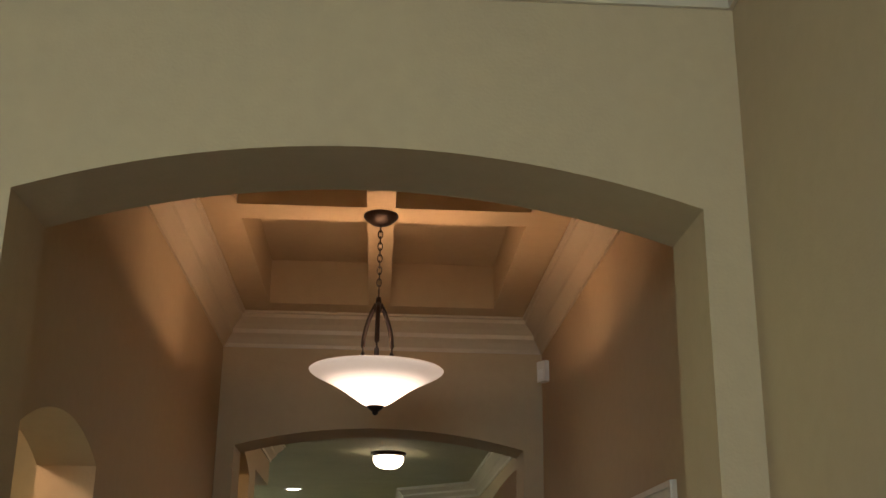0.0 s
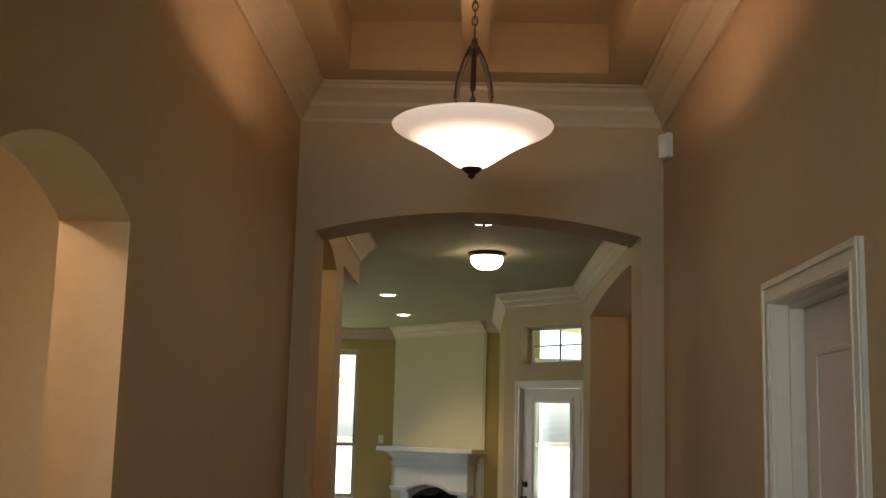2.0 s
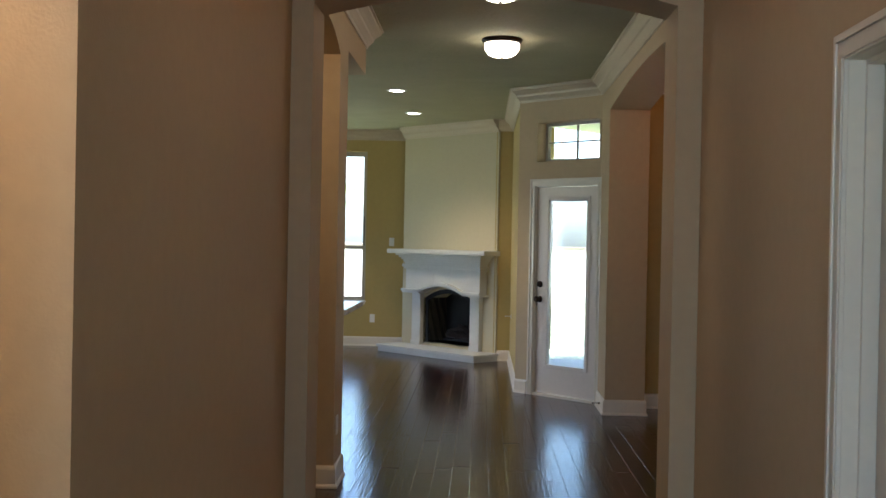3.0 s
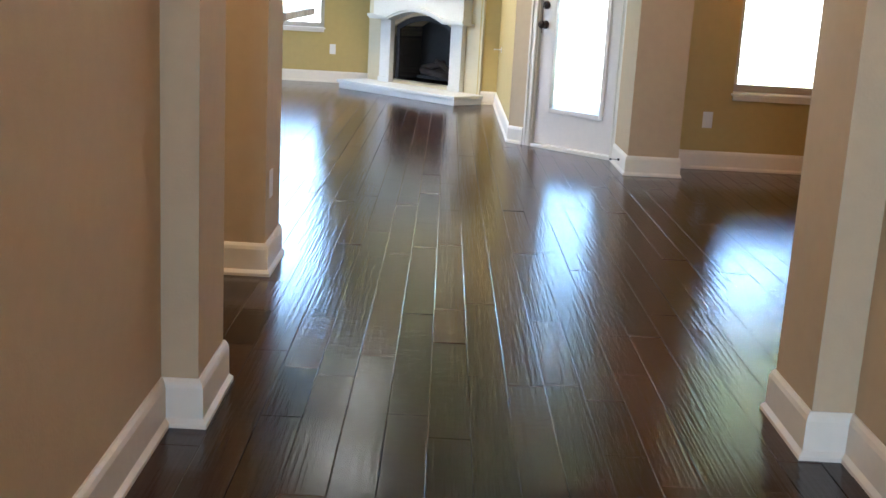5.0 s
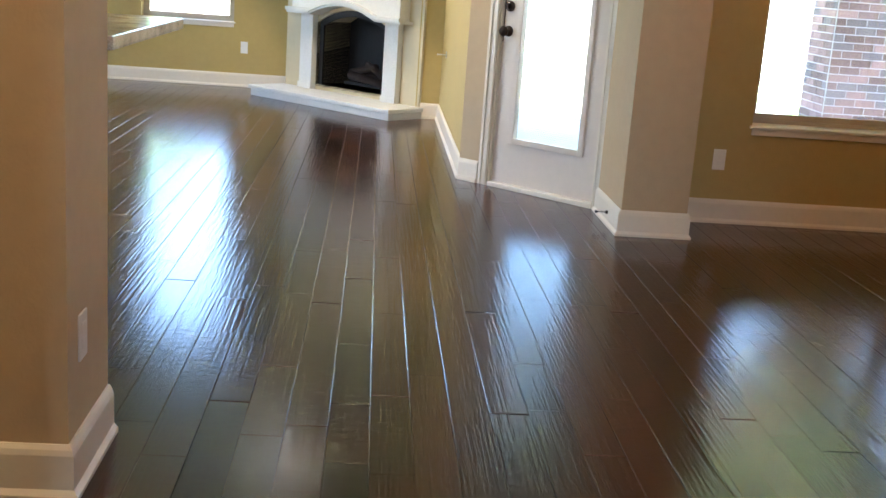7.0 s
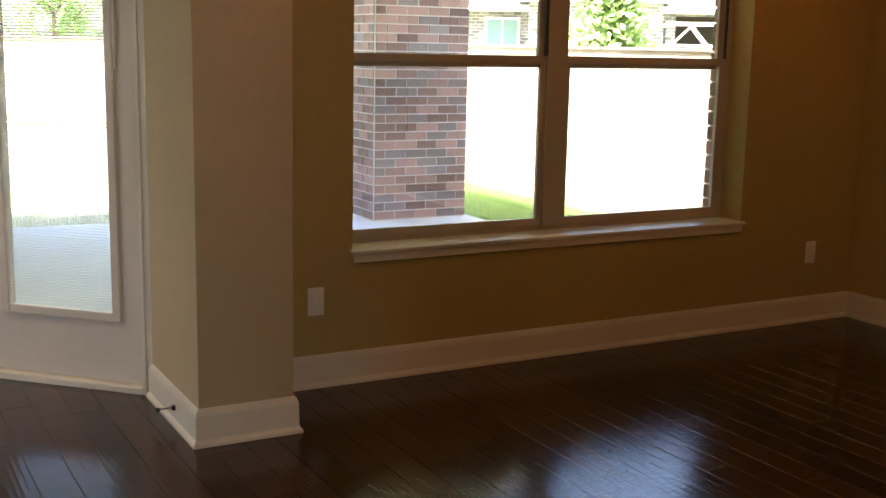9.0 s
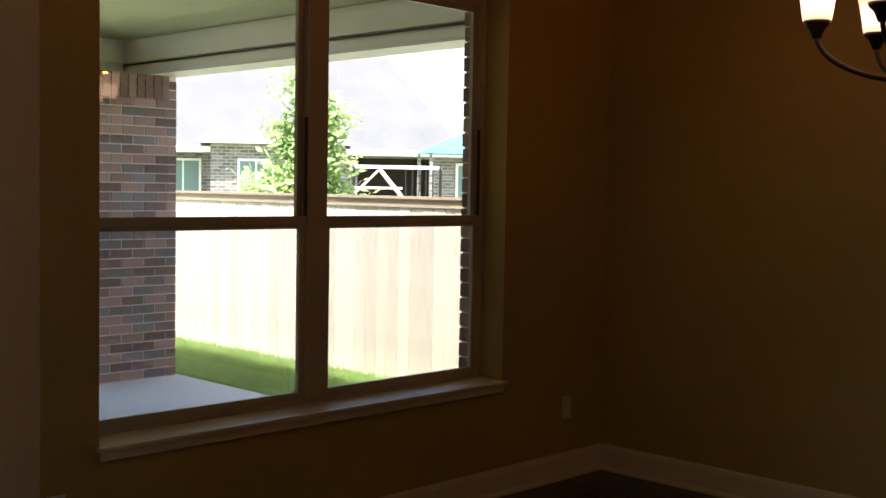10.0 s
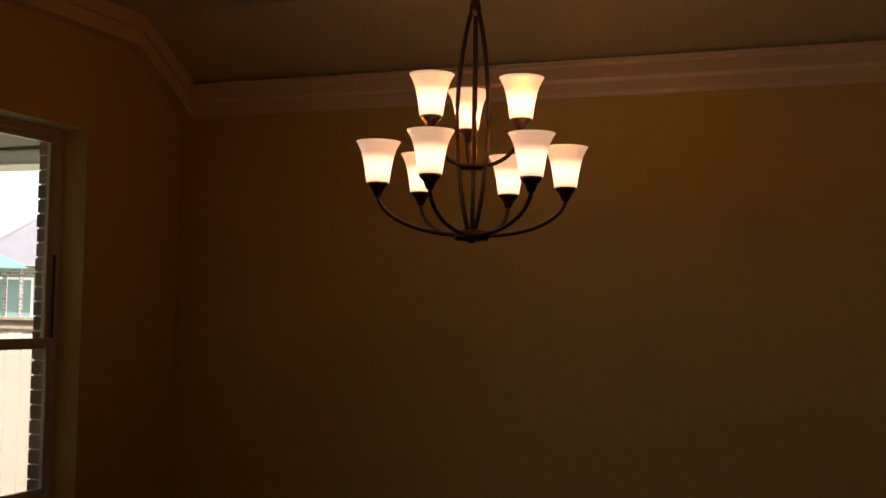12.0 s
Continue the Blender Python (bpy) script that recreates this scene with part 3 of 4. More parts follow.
sash_window("window_1", 2.72, 11.95, 0, 2.15, 0.56, 1.348, 2.44, 0.15, 2, "almond double single-hung window with white sill, looking out on the patio", gap=0.108, first=1.037)
sash_window("window_2", -1.80, 17.45, 0, 0.93, 0.64, 1.41, 2.79, 0.12, 1, "tall almond single-hung window with white sill in the living room")
# assumed windows out of view, for the entry and living room daylight lamps
sash_window("window_3", 1.03, -2.2, 180, 2.05, 0.5, 1.4, 2.5, 0.12, 2, "unseen front window, added behind the start of the walk")
sash_window("window_4", -4.2, 12.1, 90, 2.6, 0.7, 1.4, 2.5, 0.12, 2, "unseen side window, added to the living room")


# ---- doors ----
def casing(bm, u0, u1, top, width=0.07, y=0.0):
    """Moulded casing round an opening from u0 to u1, on the face at y."""
    for a, b, z0, z1 in ((u0 - width, u0, 0, top + width), (u1, u1 + width, 0, top + width), (u0, u1, top, top + width)):
        box(bm, a, b, y - 0.014, y, z0, z1)
    for a, b, z0, z1 in ((u0 - width, u0 - width + 0.022, 0, top + width), (u1 + width - 0.022, u1 + width, 0, top + width), (u0 - width + 0.022, u1 + width - 0.022, top + width - 0.022, top + width)):
        box(bm, a, b, y - 0.022, y - 0.0145, z0, z1, 0.003)
    for a, b, z0, z1 in ((u0 - 0.018, u0 - 0.006, 0, top + 0.018), (u1 + 0.006, u1 + 0.018, 0, top + 0.018), (u0 - 0.006, u1 + 0.006, top + 0.006, top + 0.018)):
        box(bm, a, b, y - 0.019, y - 0.0145, z0, z1)
    return bm


def patio_door():
    root = thing("door_1", frame_at(DX, DY, -45), "white full-light patio door with blinds inside the glass, closed", "door", kind="structure")
    part("casing", casing(bmesh.new(), 0.245, 1.045, 2.10, 0.068), trim, root)
    j = bmesh.new()
    box(j, 0.245, 0.255, 0.0, 0.19, 0, 2.10)
    box(j, 1.045, 1.065, -0.003, 0.19, 0, 2.10)
    box(j, 0.255, 1.045, 0.0, 0.19, 2.09, 2.115)
    part("jamb", j, trim, root)
    part("threshold", boxed(0.255, 1.045, -0.02, 0.19, -0.004, 0.028, bevel=0.006), trim, root, "pale metal threshold")
    lf = bmesh.new()
    u0, u1, g0, g1, zb, zt = 0.259, 1.041, 0.405, 0.905, 0.315, 1.96
    y0, y1 = 0.018, 0.062
    box(lf, u0, g0, y0, y1, 0.032, 2.086)
    box(lf, g1, u1, y0, y1, 0.032, 2.086)
    box(lf, g0, g1, y0, y1, 0.032, zb)
    box(lf, g0, g1, y0, y1, zt, 2.086)
    leaf = part("door_leaf", lf, door_paint, root)
    st = bmesh.new()
    for a, b, z0, z1 in ((g0 - 0.032, g0 + 0.006, zb - 0.032, zt + 0.032), (g1 - 0.006, g1 + 0.032, zb - 0.032, zt + 0.032), (g0 + 0.006, g1 - 0.006, zb - 0.032, zb + 0.006), (g0 + 0.006, g1 - 0.006, zt - 0.006, zt + 0.032)):
        box(st, a, b, y0 - 0.011, y0 + 0.001, z0, z1, 0.005)
    part("glass_stop", st, door_paint, leaf)
    for yy in (y0 + 0.006, y1 - 0.008):
        pane = part("pane", boxed(g0, g1, yy, yy + 0.003, zb, zt), glass, leaf, "clear glass pane")
        pane.visible_shadow = False
    me = None
    n = 138
    for i in range(n):
        z = zb + 0.012 + (zt - zb - 0.03) * i / (n - 1)
        if me is None:
            b = boxed(g0 + 0.004, g1 - 0.004, -0.006, 0.006, -0.0006, 0.0006)
            bmesh.ops.rotate(b, verts=b.verts, cent=(0, 0, 0), matrix=Matrix.Rotation(radians(-9), 3, "X"))
            ob = part("blind_slat", b, white_out, leaf)
            me = ob.data
        else:
            ob = new("blind_slat", me)
            ob.parent = leaf
        ob.location = (0, (y0 + y1) / 2, z)
    part("blind_headrail", boxed(g0 + 0.004, g1 - 0.004, 0.032, 0.05, zt - 0.016, zt - 0.002), white_out, leaf)
    part("slider", boxed(g1 + 0.034, g1 + 0.046, y0 - 0.012, y0, 1.30, 1.62, bevel=0.003), door_paint, leaf)
    # knob and deadbolt
    k = bmesh.new()
    turn = Matrix.Translation((0.305, y0, 0.965)) @ Matrix.Rotation(radians(90), 4, "X")
    lathe(k, [(0, 0), (0.033, 0), (0.033, 0.007), (0.014, 0.012), (0.013, 0.03), (0.027, 0.04), (0.032, 0.055), (0.024, 0.068), (0, 0.071)], 20, turn)
    part("door_knob", k, bronze, leaf, "dark bronze knob", True)
    d = bmesh.new()
    turn = Matrix.Translation((0.305, y0, 1.115)) @ Matrix.Rotation(radians(90), 4, "X")
    lathe(d, [(0, 0), (0.032, 0), (0.032, 0.012), (0.026, 0.018), (0, 0.018)], 20, turn)
    box(d, 0.299, 0.311, y0 - 0.036, y0 - 0.017, 1.097, 1.133, 0.003)
    part("deadbolt", d, bronze, leaf, "dark bronze deadbolt")
    pl = bmesh.new()
    box(pl, 0.262, 0.268, y0 - 0.002, y0, 0.90, 1.16)
    part("latch_plate", pl, bronze, leaf)
    for z in (0.25, 1.05, 1.85):
        h = bmesh.new()
        tube(h, [(1.043, 0.010, z - 0.045), (1.043, 0.010, z + 0.045)], 0.006, 8)
        part("hinge", h, bronze, root)


patio_door()


def transom():
    """A two-by-two lite window over the patio door, cut into the wall by its own deep frame."""
    root = thing("window_5", frame_at(DX, DY, -45), "small four-lite transom window above the patio door", "window", kind="structure")
    u0, u1, z0, z1, d = 0.245, 1.045, 2.345, 2.735, 0.13
    f = bmesh.new()
    for a, b, c, e in ((u0, u0 + 0.03, z0, z1), (u1 - 0.03, u1, z0, z1), (u0 + 0.03, u1 - 0.03, z0, z0 + 0.025), (u0 + 0.03, u1 - 0.03, z1 - 0.03, z1)):
        box(f, a, b, d, d + 0.05, c, e)
    part("window_frame", f, almond, root)
    m = bmesh.new()
    um, zm = (u0 + u1) / 2, (z0 + z1) / 2
    box(m, um - 0.008, um + 0.008, d + 0.015, d + 0.035, z0 + 0.025, z1 - 0.03)
    box(m, u0 + 0.03, um - 0.008, d + 0.016, d + 0.034, zm - 0.008, zm + 0.008)
    box(m, um + 0.008, u1 - 0.03, d + 0.016, d + 0.034, zm - 0.008, zm + 0.008)
    part("muntin", m, almond, root)
    for a, b in ((u0 + 0.03, um - 0.008), (um + 0.008, u1 - 0.03)):
        for c, e in ((z0 + 0.025, zm - 0.008), (zm + 0.008, z1 - 0.03)):
            pane = part("pane", boxed(a, b, d + 0.023, d + 0.027, c, e), glass, root, "clear glass pane")
            pane.visible_shadow = False


transom()


def hall_door():
    root = thing("door_2", frame_at(XR, Y2, -90), "white painted hall door, closed, in a moulded white casing", "door", kind="structure")
    u0, u1 = Y2 - 4.52, Y2 - 3.71
    part("casing", casing(bmesh.new(), u0 + 0.012, u1 - 0.012, 2.055, 0.075), trim, root)
    j = bmesh.new()
    box(j, u0, u0 + 0.016, -0.001, 0.139, 0, 2.07)
    box(j, u1 - 0.016, u1, -0.001, 0.139, 0, 2.07)
    box(j, u0 + 0.016, u1 - 0.016, -0.001, 0.139, 2.054, 2.07)
    box(j, u0 + 0.016, u0 + 0.03, 0.045, 0.085, 0, 2.054)
    box(j, u1 - 0.03, u1 - 0.016, 0.045, 0.085, 0, 2.054)
    box(j, u0 + 0.03, u1 - 0.03, 0.045, 0.085, 2.04, 2.054)
    part("jamb", j, trim, root)
    lf = bmesh.new()
    a, b = u0 + 0.018, u1 - 0.018
    box(lf, a, b, 0.095, 0.130, 0.008, 2.051)
    leaf = part("door_leaf", lf, door_paint, root)
    for z0, z1 in ((0.25, 0.95), (1.12, 1.90)):
        p = bmesh.new()
        for c, d, e, f in ((a + 0.12, a + 0.14, z0, z1), (b - 0.14, b - 0.12, z0, z1), (a + 0.14, b - 0.14, z0, z0 + 0.02), (a + 0.14, b - 0.14, z1 - 0.02, z1)):
            box(p, c, d, 0.088, 0.0955, e, f, 0.003)
        part("panel_moulding", p, door_paint, leaf)


hall_door()


# ---- fireplace ----
def fireplace():
    root = thing("fireplace", frame_at(BX, BY, -45), "white cast-stone fireplace with arched frieze, mantel and raised hearth", "fireplace")
    c = 0.935
    h = bmesh.new()
    box(h, c - 0.94, c + 0.94, -0.43, -0.002, 0.0, 0.062, 0.008)
    hearth = part("hearth", h, cast_stone, root)
    for k in range(3):
        w = 1.92 / 3
        t = boxed(c - 0.96 + k * w + 0.002, c - 0.96 + (k + 1) * w - 0.002, -0.45, -0.002, 0.064, 0.10, bevel=0.008)
        part("hearth_stone", t, cast_stone, hearth)
    for s in (-1, 1):
        a, b = (c - 0.655, c - 0.485) if s < 0 else (c + 0.485, c + 0.655)
        leg = part("leg", boxed(a, b, -0.07, -0.001, 0.102, 0.81, bevel=0.006), cast_stone, root)
        part("plinth", boxed(a - 0.008, b + 0.008, -0.08, -0.0705, 0.102, 0.16, bevel=0.004), cast_stone, leg)
    # frieze in three stones, its lower edge rising to an eyebrow arch
    low = [(c - 0.72, 0.835), (c - 0.44, 0.835)] + [(c - 0.44 + 0.88 * i / 20, 0.835 + 0.105 * math.sin(math.pi * i / 20) ** 0.9) for i in range(1, 20)] + [(c + 0.44, 0.835), (c + 0.72, 0.835)]

    def low_at(u):
        for (u0, z0), (u1, z1) in zip(low, low[1:]):
            if u0 <= u <= u1:
                return z0 + (z1 - z0) * (u - u0) / (u1 - u0)
        return 0.835

    for a, b in ((c - 0.72, c - 0.152), (c - 0.148, c + 0.148), (c + 0.152, c + 0.72)):
        us = [a] + [u for u, _ in low if a < u < b] + [b]
        outline = [(u, low_at(u)) for u in us] + [(b, 1.14), (a, 1.14)]
        part("frieze_stone", prism(bmesh.new(), outline, -0.13, -0.001), cast_stone, root)
    band = bmesh.new()
    for d, lift, th in ((-0.185, 0.0, 0.032), (-0.165, -0.022, 0.022)):
        pts = [(u, z + lift) for u, z in low]
        pts[0], pts[-1] = (pts[0][0] - 0.045, pts[0][1]), (pts[-1][0] + 0.045, pts[-1][1])
        prism(band, pts + [(u, z + th) for u, z in reversed(pts)], d, -0.001 if lift else -0.1305)
    part("arch_moulding", band, cast_stone, root)
    m = bmesh.new()
    for z0, z1, d, w in ((1.1405, 1.165, -0.155, 0.745), (1.1655, 1.205, -0.172, 0.762), (1.2055, 1.236, -0.145, 0.735), (1.2365, 1.266, -0.16, 0.752), (1.2665, 1.296, -0.18, 0.775), (1.2965, 1.322, -0.205, 0.80), (1.3225, 1.345, -0.235, 0.835)):
        box(m, c - w, c + w, d, -0.001, z0, z1, 0.007)
    part("bed_moulding", m, cast_stone, root)
    part("mantel_shelf", boxed(c - 0.955, c + 0.955, -0.29, -0.001, 1.347, 1.41, bevel=0.010), cast_stone, root)
    # firebox: metal face, lining and gas logs
    f = bmesh.new()
    box(f, 0.44, 1.42, 0.44, 0.46, 0.15, 0.95)
    box(f, 0.43, 0.44, 0.0, 0.44, 0.15, 0.95)
    box(f, 1.42, 1.43, 0.0, 0.44, 0.15, 0.95)
    box(f, 0.44, 1.42, 0.0, 0.44, 0.13, 0.15)
    box(f, 0.44, 1.42, 0.0, 0.44, 0.93, 0.95)
    box_part = part("firebox", f, fire_dark, root, "sooty black firebox")
    fr = bmesh.new()
    box(fr, 0.452, 0.50, 0.03, 0.05, 0.155, 0.80)
    box(fr, 1.36, 1.408, 0.03, 0.05, 0.155, 0.80)
    prism(fr, [(0.452, 0.72)] + [(u, z - 0.07) for u, z in arc_points(0.46, 1.40, 0.76, 0.13)] + [(1.408, 0.72), (1.408, 0.752)] + [(u, z - 0.006) for u, z in reversed(arc_points(0.46, 1.40, 0.76, 0.13))] + [(0.452, 0.752)], 0.03, 0.05)
    part("metal_face", fr, black_metal, root)
    part("grate", boxed(0.66, 1.20, 0.18, 0.34, 0.17, 0.20, bevel=0.005), black_metal, root)
    random.seed(5)
    for k, (u, v, z, a, ln, r) in enumerate(((0.92, 0.30, 0.25, 4, 0.52, 0.05), (0.95, 0.20, 0.24, -6, 0.46, 0.042), (0.85, 0.25, 0.32, 14, 0.34, 0.035), (1.03, 0.25, 0.325, -22, 0.30, 0.03))):
        lg = bmesh.new()
        dx, dz = math.cos(radians(a)) * ln / 2, math.sin(radians(a)) * ln / 2
        tube(lg, [(u + dx * s + random.uniform(-.005, .005), v + random.uniform(-.01, .01), z + dz * s) for s in (-1, -.6, -.2, .2, .6, 1)], r, 9)
        part("log", lg, log_mat, root, smooth=True)


fireplace()


# ---- lamps ----
def chain(root, z0, z1, link=0.034):
    n = max(1, int((z1 - z0) / (link * 0.78)))
    for i in range(n):
        z = z0 + (z1 - z0) * (i + 0.5) / n
        pts = []
        for k in range(12):
            a = 2 * math.pi * k / 12
            d, e = 0.010 * math.cos(a), link * 0.56 * math.sin(a)
            pts.append((d, 0, z + e) if i % 2 else (0, d, z + e))
        part("chain_link", tube(bmesh.new(), pts, 0.0027, 6, True), bronze, root, smooth=True)


def pendant(x, y, top):
    root = thing("pendant_light", pose(x, y, 0), "bronze pendant with a lit frosted-glass bowl hanging on a chain", "pendant light")
    rim = 2.705
    part("canopy", lathe(bmesh.new(), [(0, top), (0.077, top), (0.079, top - 0.008), (0.07, top - 0.022), (0.045, top - 0.042), (0.018, top - 0.052), (0, top - 0.053)], 28), bronze, root, smooth=True)
    chain(root, rim + 0.355, top - 0.05)
    ring = [(0.0, 0.017 * math.cos(a), rim + 0.345 + 0.020 * math.sin(a)) for a in [2 * math.pi * k / 14 for k in range(14)]]
    part("loop", tube(bmesh.new(), ring, 0.004, 6, True), bronze, root, smooth=True)
    part("hub", lathe(bmesh.new(), [(0, rim + 0.335), (0.010, rim + 0.33), (0.014, rim + 0.30), (0.020, rim + 0.27), (0.012, rim + 0.262), (0, rim + 0.262)], 16), bronze, root, smooth=True)
    for k in range(3):
        a = 2 * math.pi * k / 3 + 0.5
        pts = []
        for i in range(13):
            s = i / 12
            r = 0.010 + 0.058 * math.sin(math.pi * min(1, s * 1.02) ** 0.85) + 0.012 * s
            pts.append((r * math.cos(a), r * math.sin(a), rim + 0.30 - s * 0.44))
        part("strap", tube(bmesh.new(), pts, 0.0105, 8), bronze, root, smooth=True)
    prof = [(0.030, -0.158), (0.062, -0.142), (0.105, -0.112), (0.150, -0.082), (0.195, -0.056), (0.240, -0.034), (0.272, -0.018), (0.288, -0.006), (0.291, 0.0)]
    inner = [(r - 0.005, z + 0.004) for r, z in reversed(prof)]
    part("glass_bowl", lathe(bmesh.new(), [(r, rim + z) for r, z in prof + inner + prof[:1]], 48), shade_glass, root, "lit frosted glass bowl", True)
    part("finial", lathe(bmesh.new(), [(0, rim - 0.142), (0.036, rim - 0.146), (0.038, rim - 0.156), (0.024, rim - 0.170), (0.012, rim - 0.178), (0.013, rim - 0.186), (0, rim - 0.195)], 20), bronze, root, smooth=True)
    for k in range(3):
        a = 2 * math.pi * k / 3 + 1.5
        b = bmesh.new()
        bmesh.ops.create_uvsphere(b, u_segments=12, v_segments=8, radius=0.026)
        bmesh.ops.translate(b, verts=b.verts, vec=(0.085 * math.cos(a), 0.085 * math.sin(a), rim - 0.088))
        part("bulb", b, bulb_mat, root, "glowing bulb", True)
        point_lamp("pendant_glow", (x + 0.085 * math.cos(a), y + 0.085 * math.sin(a), rim - 0.045), 0.62, WARM, 0.016)


pendant(0.80, 4.77, H0)


def flush_light(x, y):
    root = thing("ceiling_light", pose(x, y, 0), "bronze-rimmed flush ceiling light with a lit white glass dome", "ceiling light", "flush ceiling lights")
    t = H1
    part("pan", lathe(bmesh.new(), [(0, t), (0.152, t), (0.160, t - 0.010), (0.150, t - 0.030), (0.138, t - 0.036), (0, t - 0.036)], 36), bronze, root, "bronze rim", True)
    part("glass_dome", lathe(bmesh.new(), [(0.134, t - 0.0365), (0.136, t - 0.06), (0.128, t - 0.09), (0.106, t - 0.118), (0.070, t - 0.136), (0.03, t - 0.143), (0, t - 0.144)], 36), dome_glass, root, "lit white glass dome", True)
    part("finial", lathe(bmesh.new(), [(0.012, t - 0.144), (0.010, t - 0.150), (0, t - 0.153)], 12), bronze, root, smooth=True)


flush_light(0.915, 10.08)
flush_light(0.87, 8.05)
# copy added out of view as the side room's light
flush_light(-1.0, 3.15)
# unseen kitchen fixture, added to go with the warm fill on the column
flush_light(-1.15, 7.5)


def recessed(x, y):
    root = thing("recessed_light", pose(x, y, 0), "round recessed can light with white trim, lit", "recessed light", "recessed ceiling lights")
    part("trim_ring", lathe(bmesh.new(), [(0.078, H1 - 0.001), (0.102, H1 - 0.001), (0.104, H1 - 0.006), (0.082, H1 - 0.012), (0.078, H1 - 0.001)], 28), white_out, root, smooth=True)
    part("lens", lathe(bmesh.new(), [(0, H1 - 0.016), (0.05, H1 - 0.014), (0.076, H1 - 0.006), (0.077, H1 - 0.002), (0, H1 - 0.0015)], 24), can_lens, root, "glowing lens")
    spot_lamp("can_glow", (x, y, H1 - 0.05), 12, (1.0, 0.78, 0.52), 112)


recessed(-0.13, 13.12)
recessed(-0.08, 15.2)


def bell_shade(z):
    prof = [(0.040, 0.0), (0.043, 0.02), (0.047, 0.05), (0.054, 0.085), (0.062, 0.113), (0.072, 0.134), (0.079, 0.145)]
    inner = [(r - 0.004, h) for r, h in reversed(prof)]
    return lathe(bmesh.new(), [(r, z + h) for r, h in prof + inner + prof[:1]], 28)


def chandelier(x, y):
    root = thing("chandelier", pose(x, y, 0), "nine-light two-tier bronze chandelier with lit bell shades", "chandelier")
    z0 = 1.793
    part("hub", lathe(bmesh.new(), [(0, z0), (0.012, z0 + 0.004), (0.02, z0 + 0.014), (0.058, z0 + 0.012), (0.063, z0 + 0.022), (0.060, z0 + 0.044), (0.02, z0 + 0.050), (0.012, z0 + 0.06), (0, z0 + 0.06)], 24), bronze, root, smooth=True)
    for k in range(3):
        a = radians(110 + 25 + 120 * k)
        pts = [((0.012 + 0.052 * math.sin(math.pi * i / 16) ** 0.8) * math.cos(a), (0.012 + 0.052 * math.sin(math.pi * i / 16) ** 0.8) * math.sin(a), z0 + 0.04 + 0.80 * i / 16) for i in range(17)]
        part("rod", tube(bmesh.new(), pts, 0.0085, 8), bronze, root, smooth=True)
    part("stem", tube(bmesh.new(), [(0, 0, z0 + 0.05), (0, 0, z0 + 0.85)], 0.006, 8), bronze, root)
    part("collar", lathe(bmesh.new(), [(0.010, z0 + 0.262), (0.052, z0 + 0.266), (0.056, z0 + 0.273), (0.052, z0 + 0.280), (0.010, z0 + 0.284)], 20), bronze, root, smooth=True)
    part("cap", lathe(bmesh.new(), [(0, z0 + 0.90), (0.012, z0 + 0.89), (0.022, z0 + 0.845), (0.018, z0 + 0.82), (0, z0 + 0.815)], 16), bronze, root, smooth=True)
    chain(root, z0 + 0.89, H1 - 0.05)
    part("canopy", lathe(bmesh.new(), [(0, H1), (0.075, H1), (0.077, H1 - 0.008), (0.06, H1 - 0.03), (0.02, H1 - 0.05), (0, H1 - 0.052)], 24), bronze, root, smooth=True)
    for ring, n, radius, start, zc, z_in in (("lower", 6, 0.335, 115, z0 + 0.205, z0 + 0.03), ("upper", 3, 0.182, 26, z0 + 0.432, z0 + 0.275)):
        for k in range(n):
            a = radians(start + 360 / n * k)
            ca, sa = math.cos(a), math.sin(a)
            pts = []
            for i in range(13):
                s = i / 12
                th = s * math.pi / 2
                r = 0.03 + (radius - 0.03) * math.sin(th)
                z = z_in + (zc - 0.035 - z_in) * (1 - math.cos(th))
                pts.append((r * ca, r * sa, z))
            pts.append((radius * ca, radius * sa, zc - 0.02))
            arm = part("arm", tube(bmesh.new(), pts, 0.0075, 8), bronze, root, smooth=True)
            at = Matrix.Translation((radius * ca, radius * sa, 0))
            part("cup", lathe(bmesh.new(), [(0, zc - 0.05), (0.012, zc - 0.045), (0.022, zc - 0.02), (0.036, zc - 0.005), (0.038, zc + 0.004), (0, zc + 0.004)], 16, at), bronze, arm, smooth=True)
            shade = part("shade", bell_shade(0), chandelier_glass, root, "lit frosted bell shade", True)
            shade.location = (radius * ca, radius * sa, zc + 0.004)
            b = bmesh.new()
            bmesh.ops.create_uvsphere(b, u_segments=10, v_segments=8, radius=0.022)
            bmesh.ops.translate(b, verts=b.verts, vec=(radius * ca, radius * sa, zc + 0.06))
            part("bulb", b, bulb_mat, root, "glowing bulb", True)


chandelier_glass = material("lit_bell_glass", (0.8, 0.74, 0.66), 0.4, spread=0.03, emit=(1.0, 0.58, 0.36), strength=0.3)
glow_falloff(chandelier_glass, 0.19, 0.80, 0.043, 0.036, "xyz")
chandelier(3.95, 9.54)


# ---- wall plates and small fixtures ----
def wall_plate(name, m, label, category, toggle=False):
    root = thing(name, m, label, category, "wall plates")
    part("plate", boxed(-0.036, 0.036, -0.006, -0.0005, -0.059, 0.059, bevel=0.0025), plastic, root)
    if toggle:
        part("toggle", boxed(-0.016, 0.016, -0.011, -0.0062, -0.032, 0.032, bevel=0.002), plastic, root)
    else:
        for z in (-0.02, 0.02):
            part("socket", boxed(-0.016, 0.016, -0.0085, -0.0062, z - 0.014, z + 0.014, bevel=0.002), plastic, root)


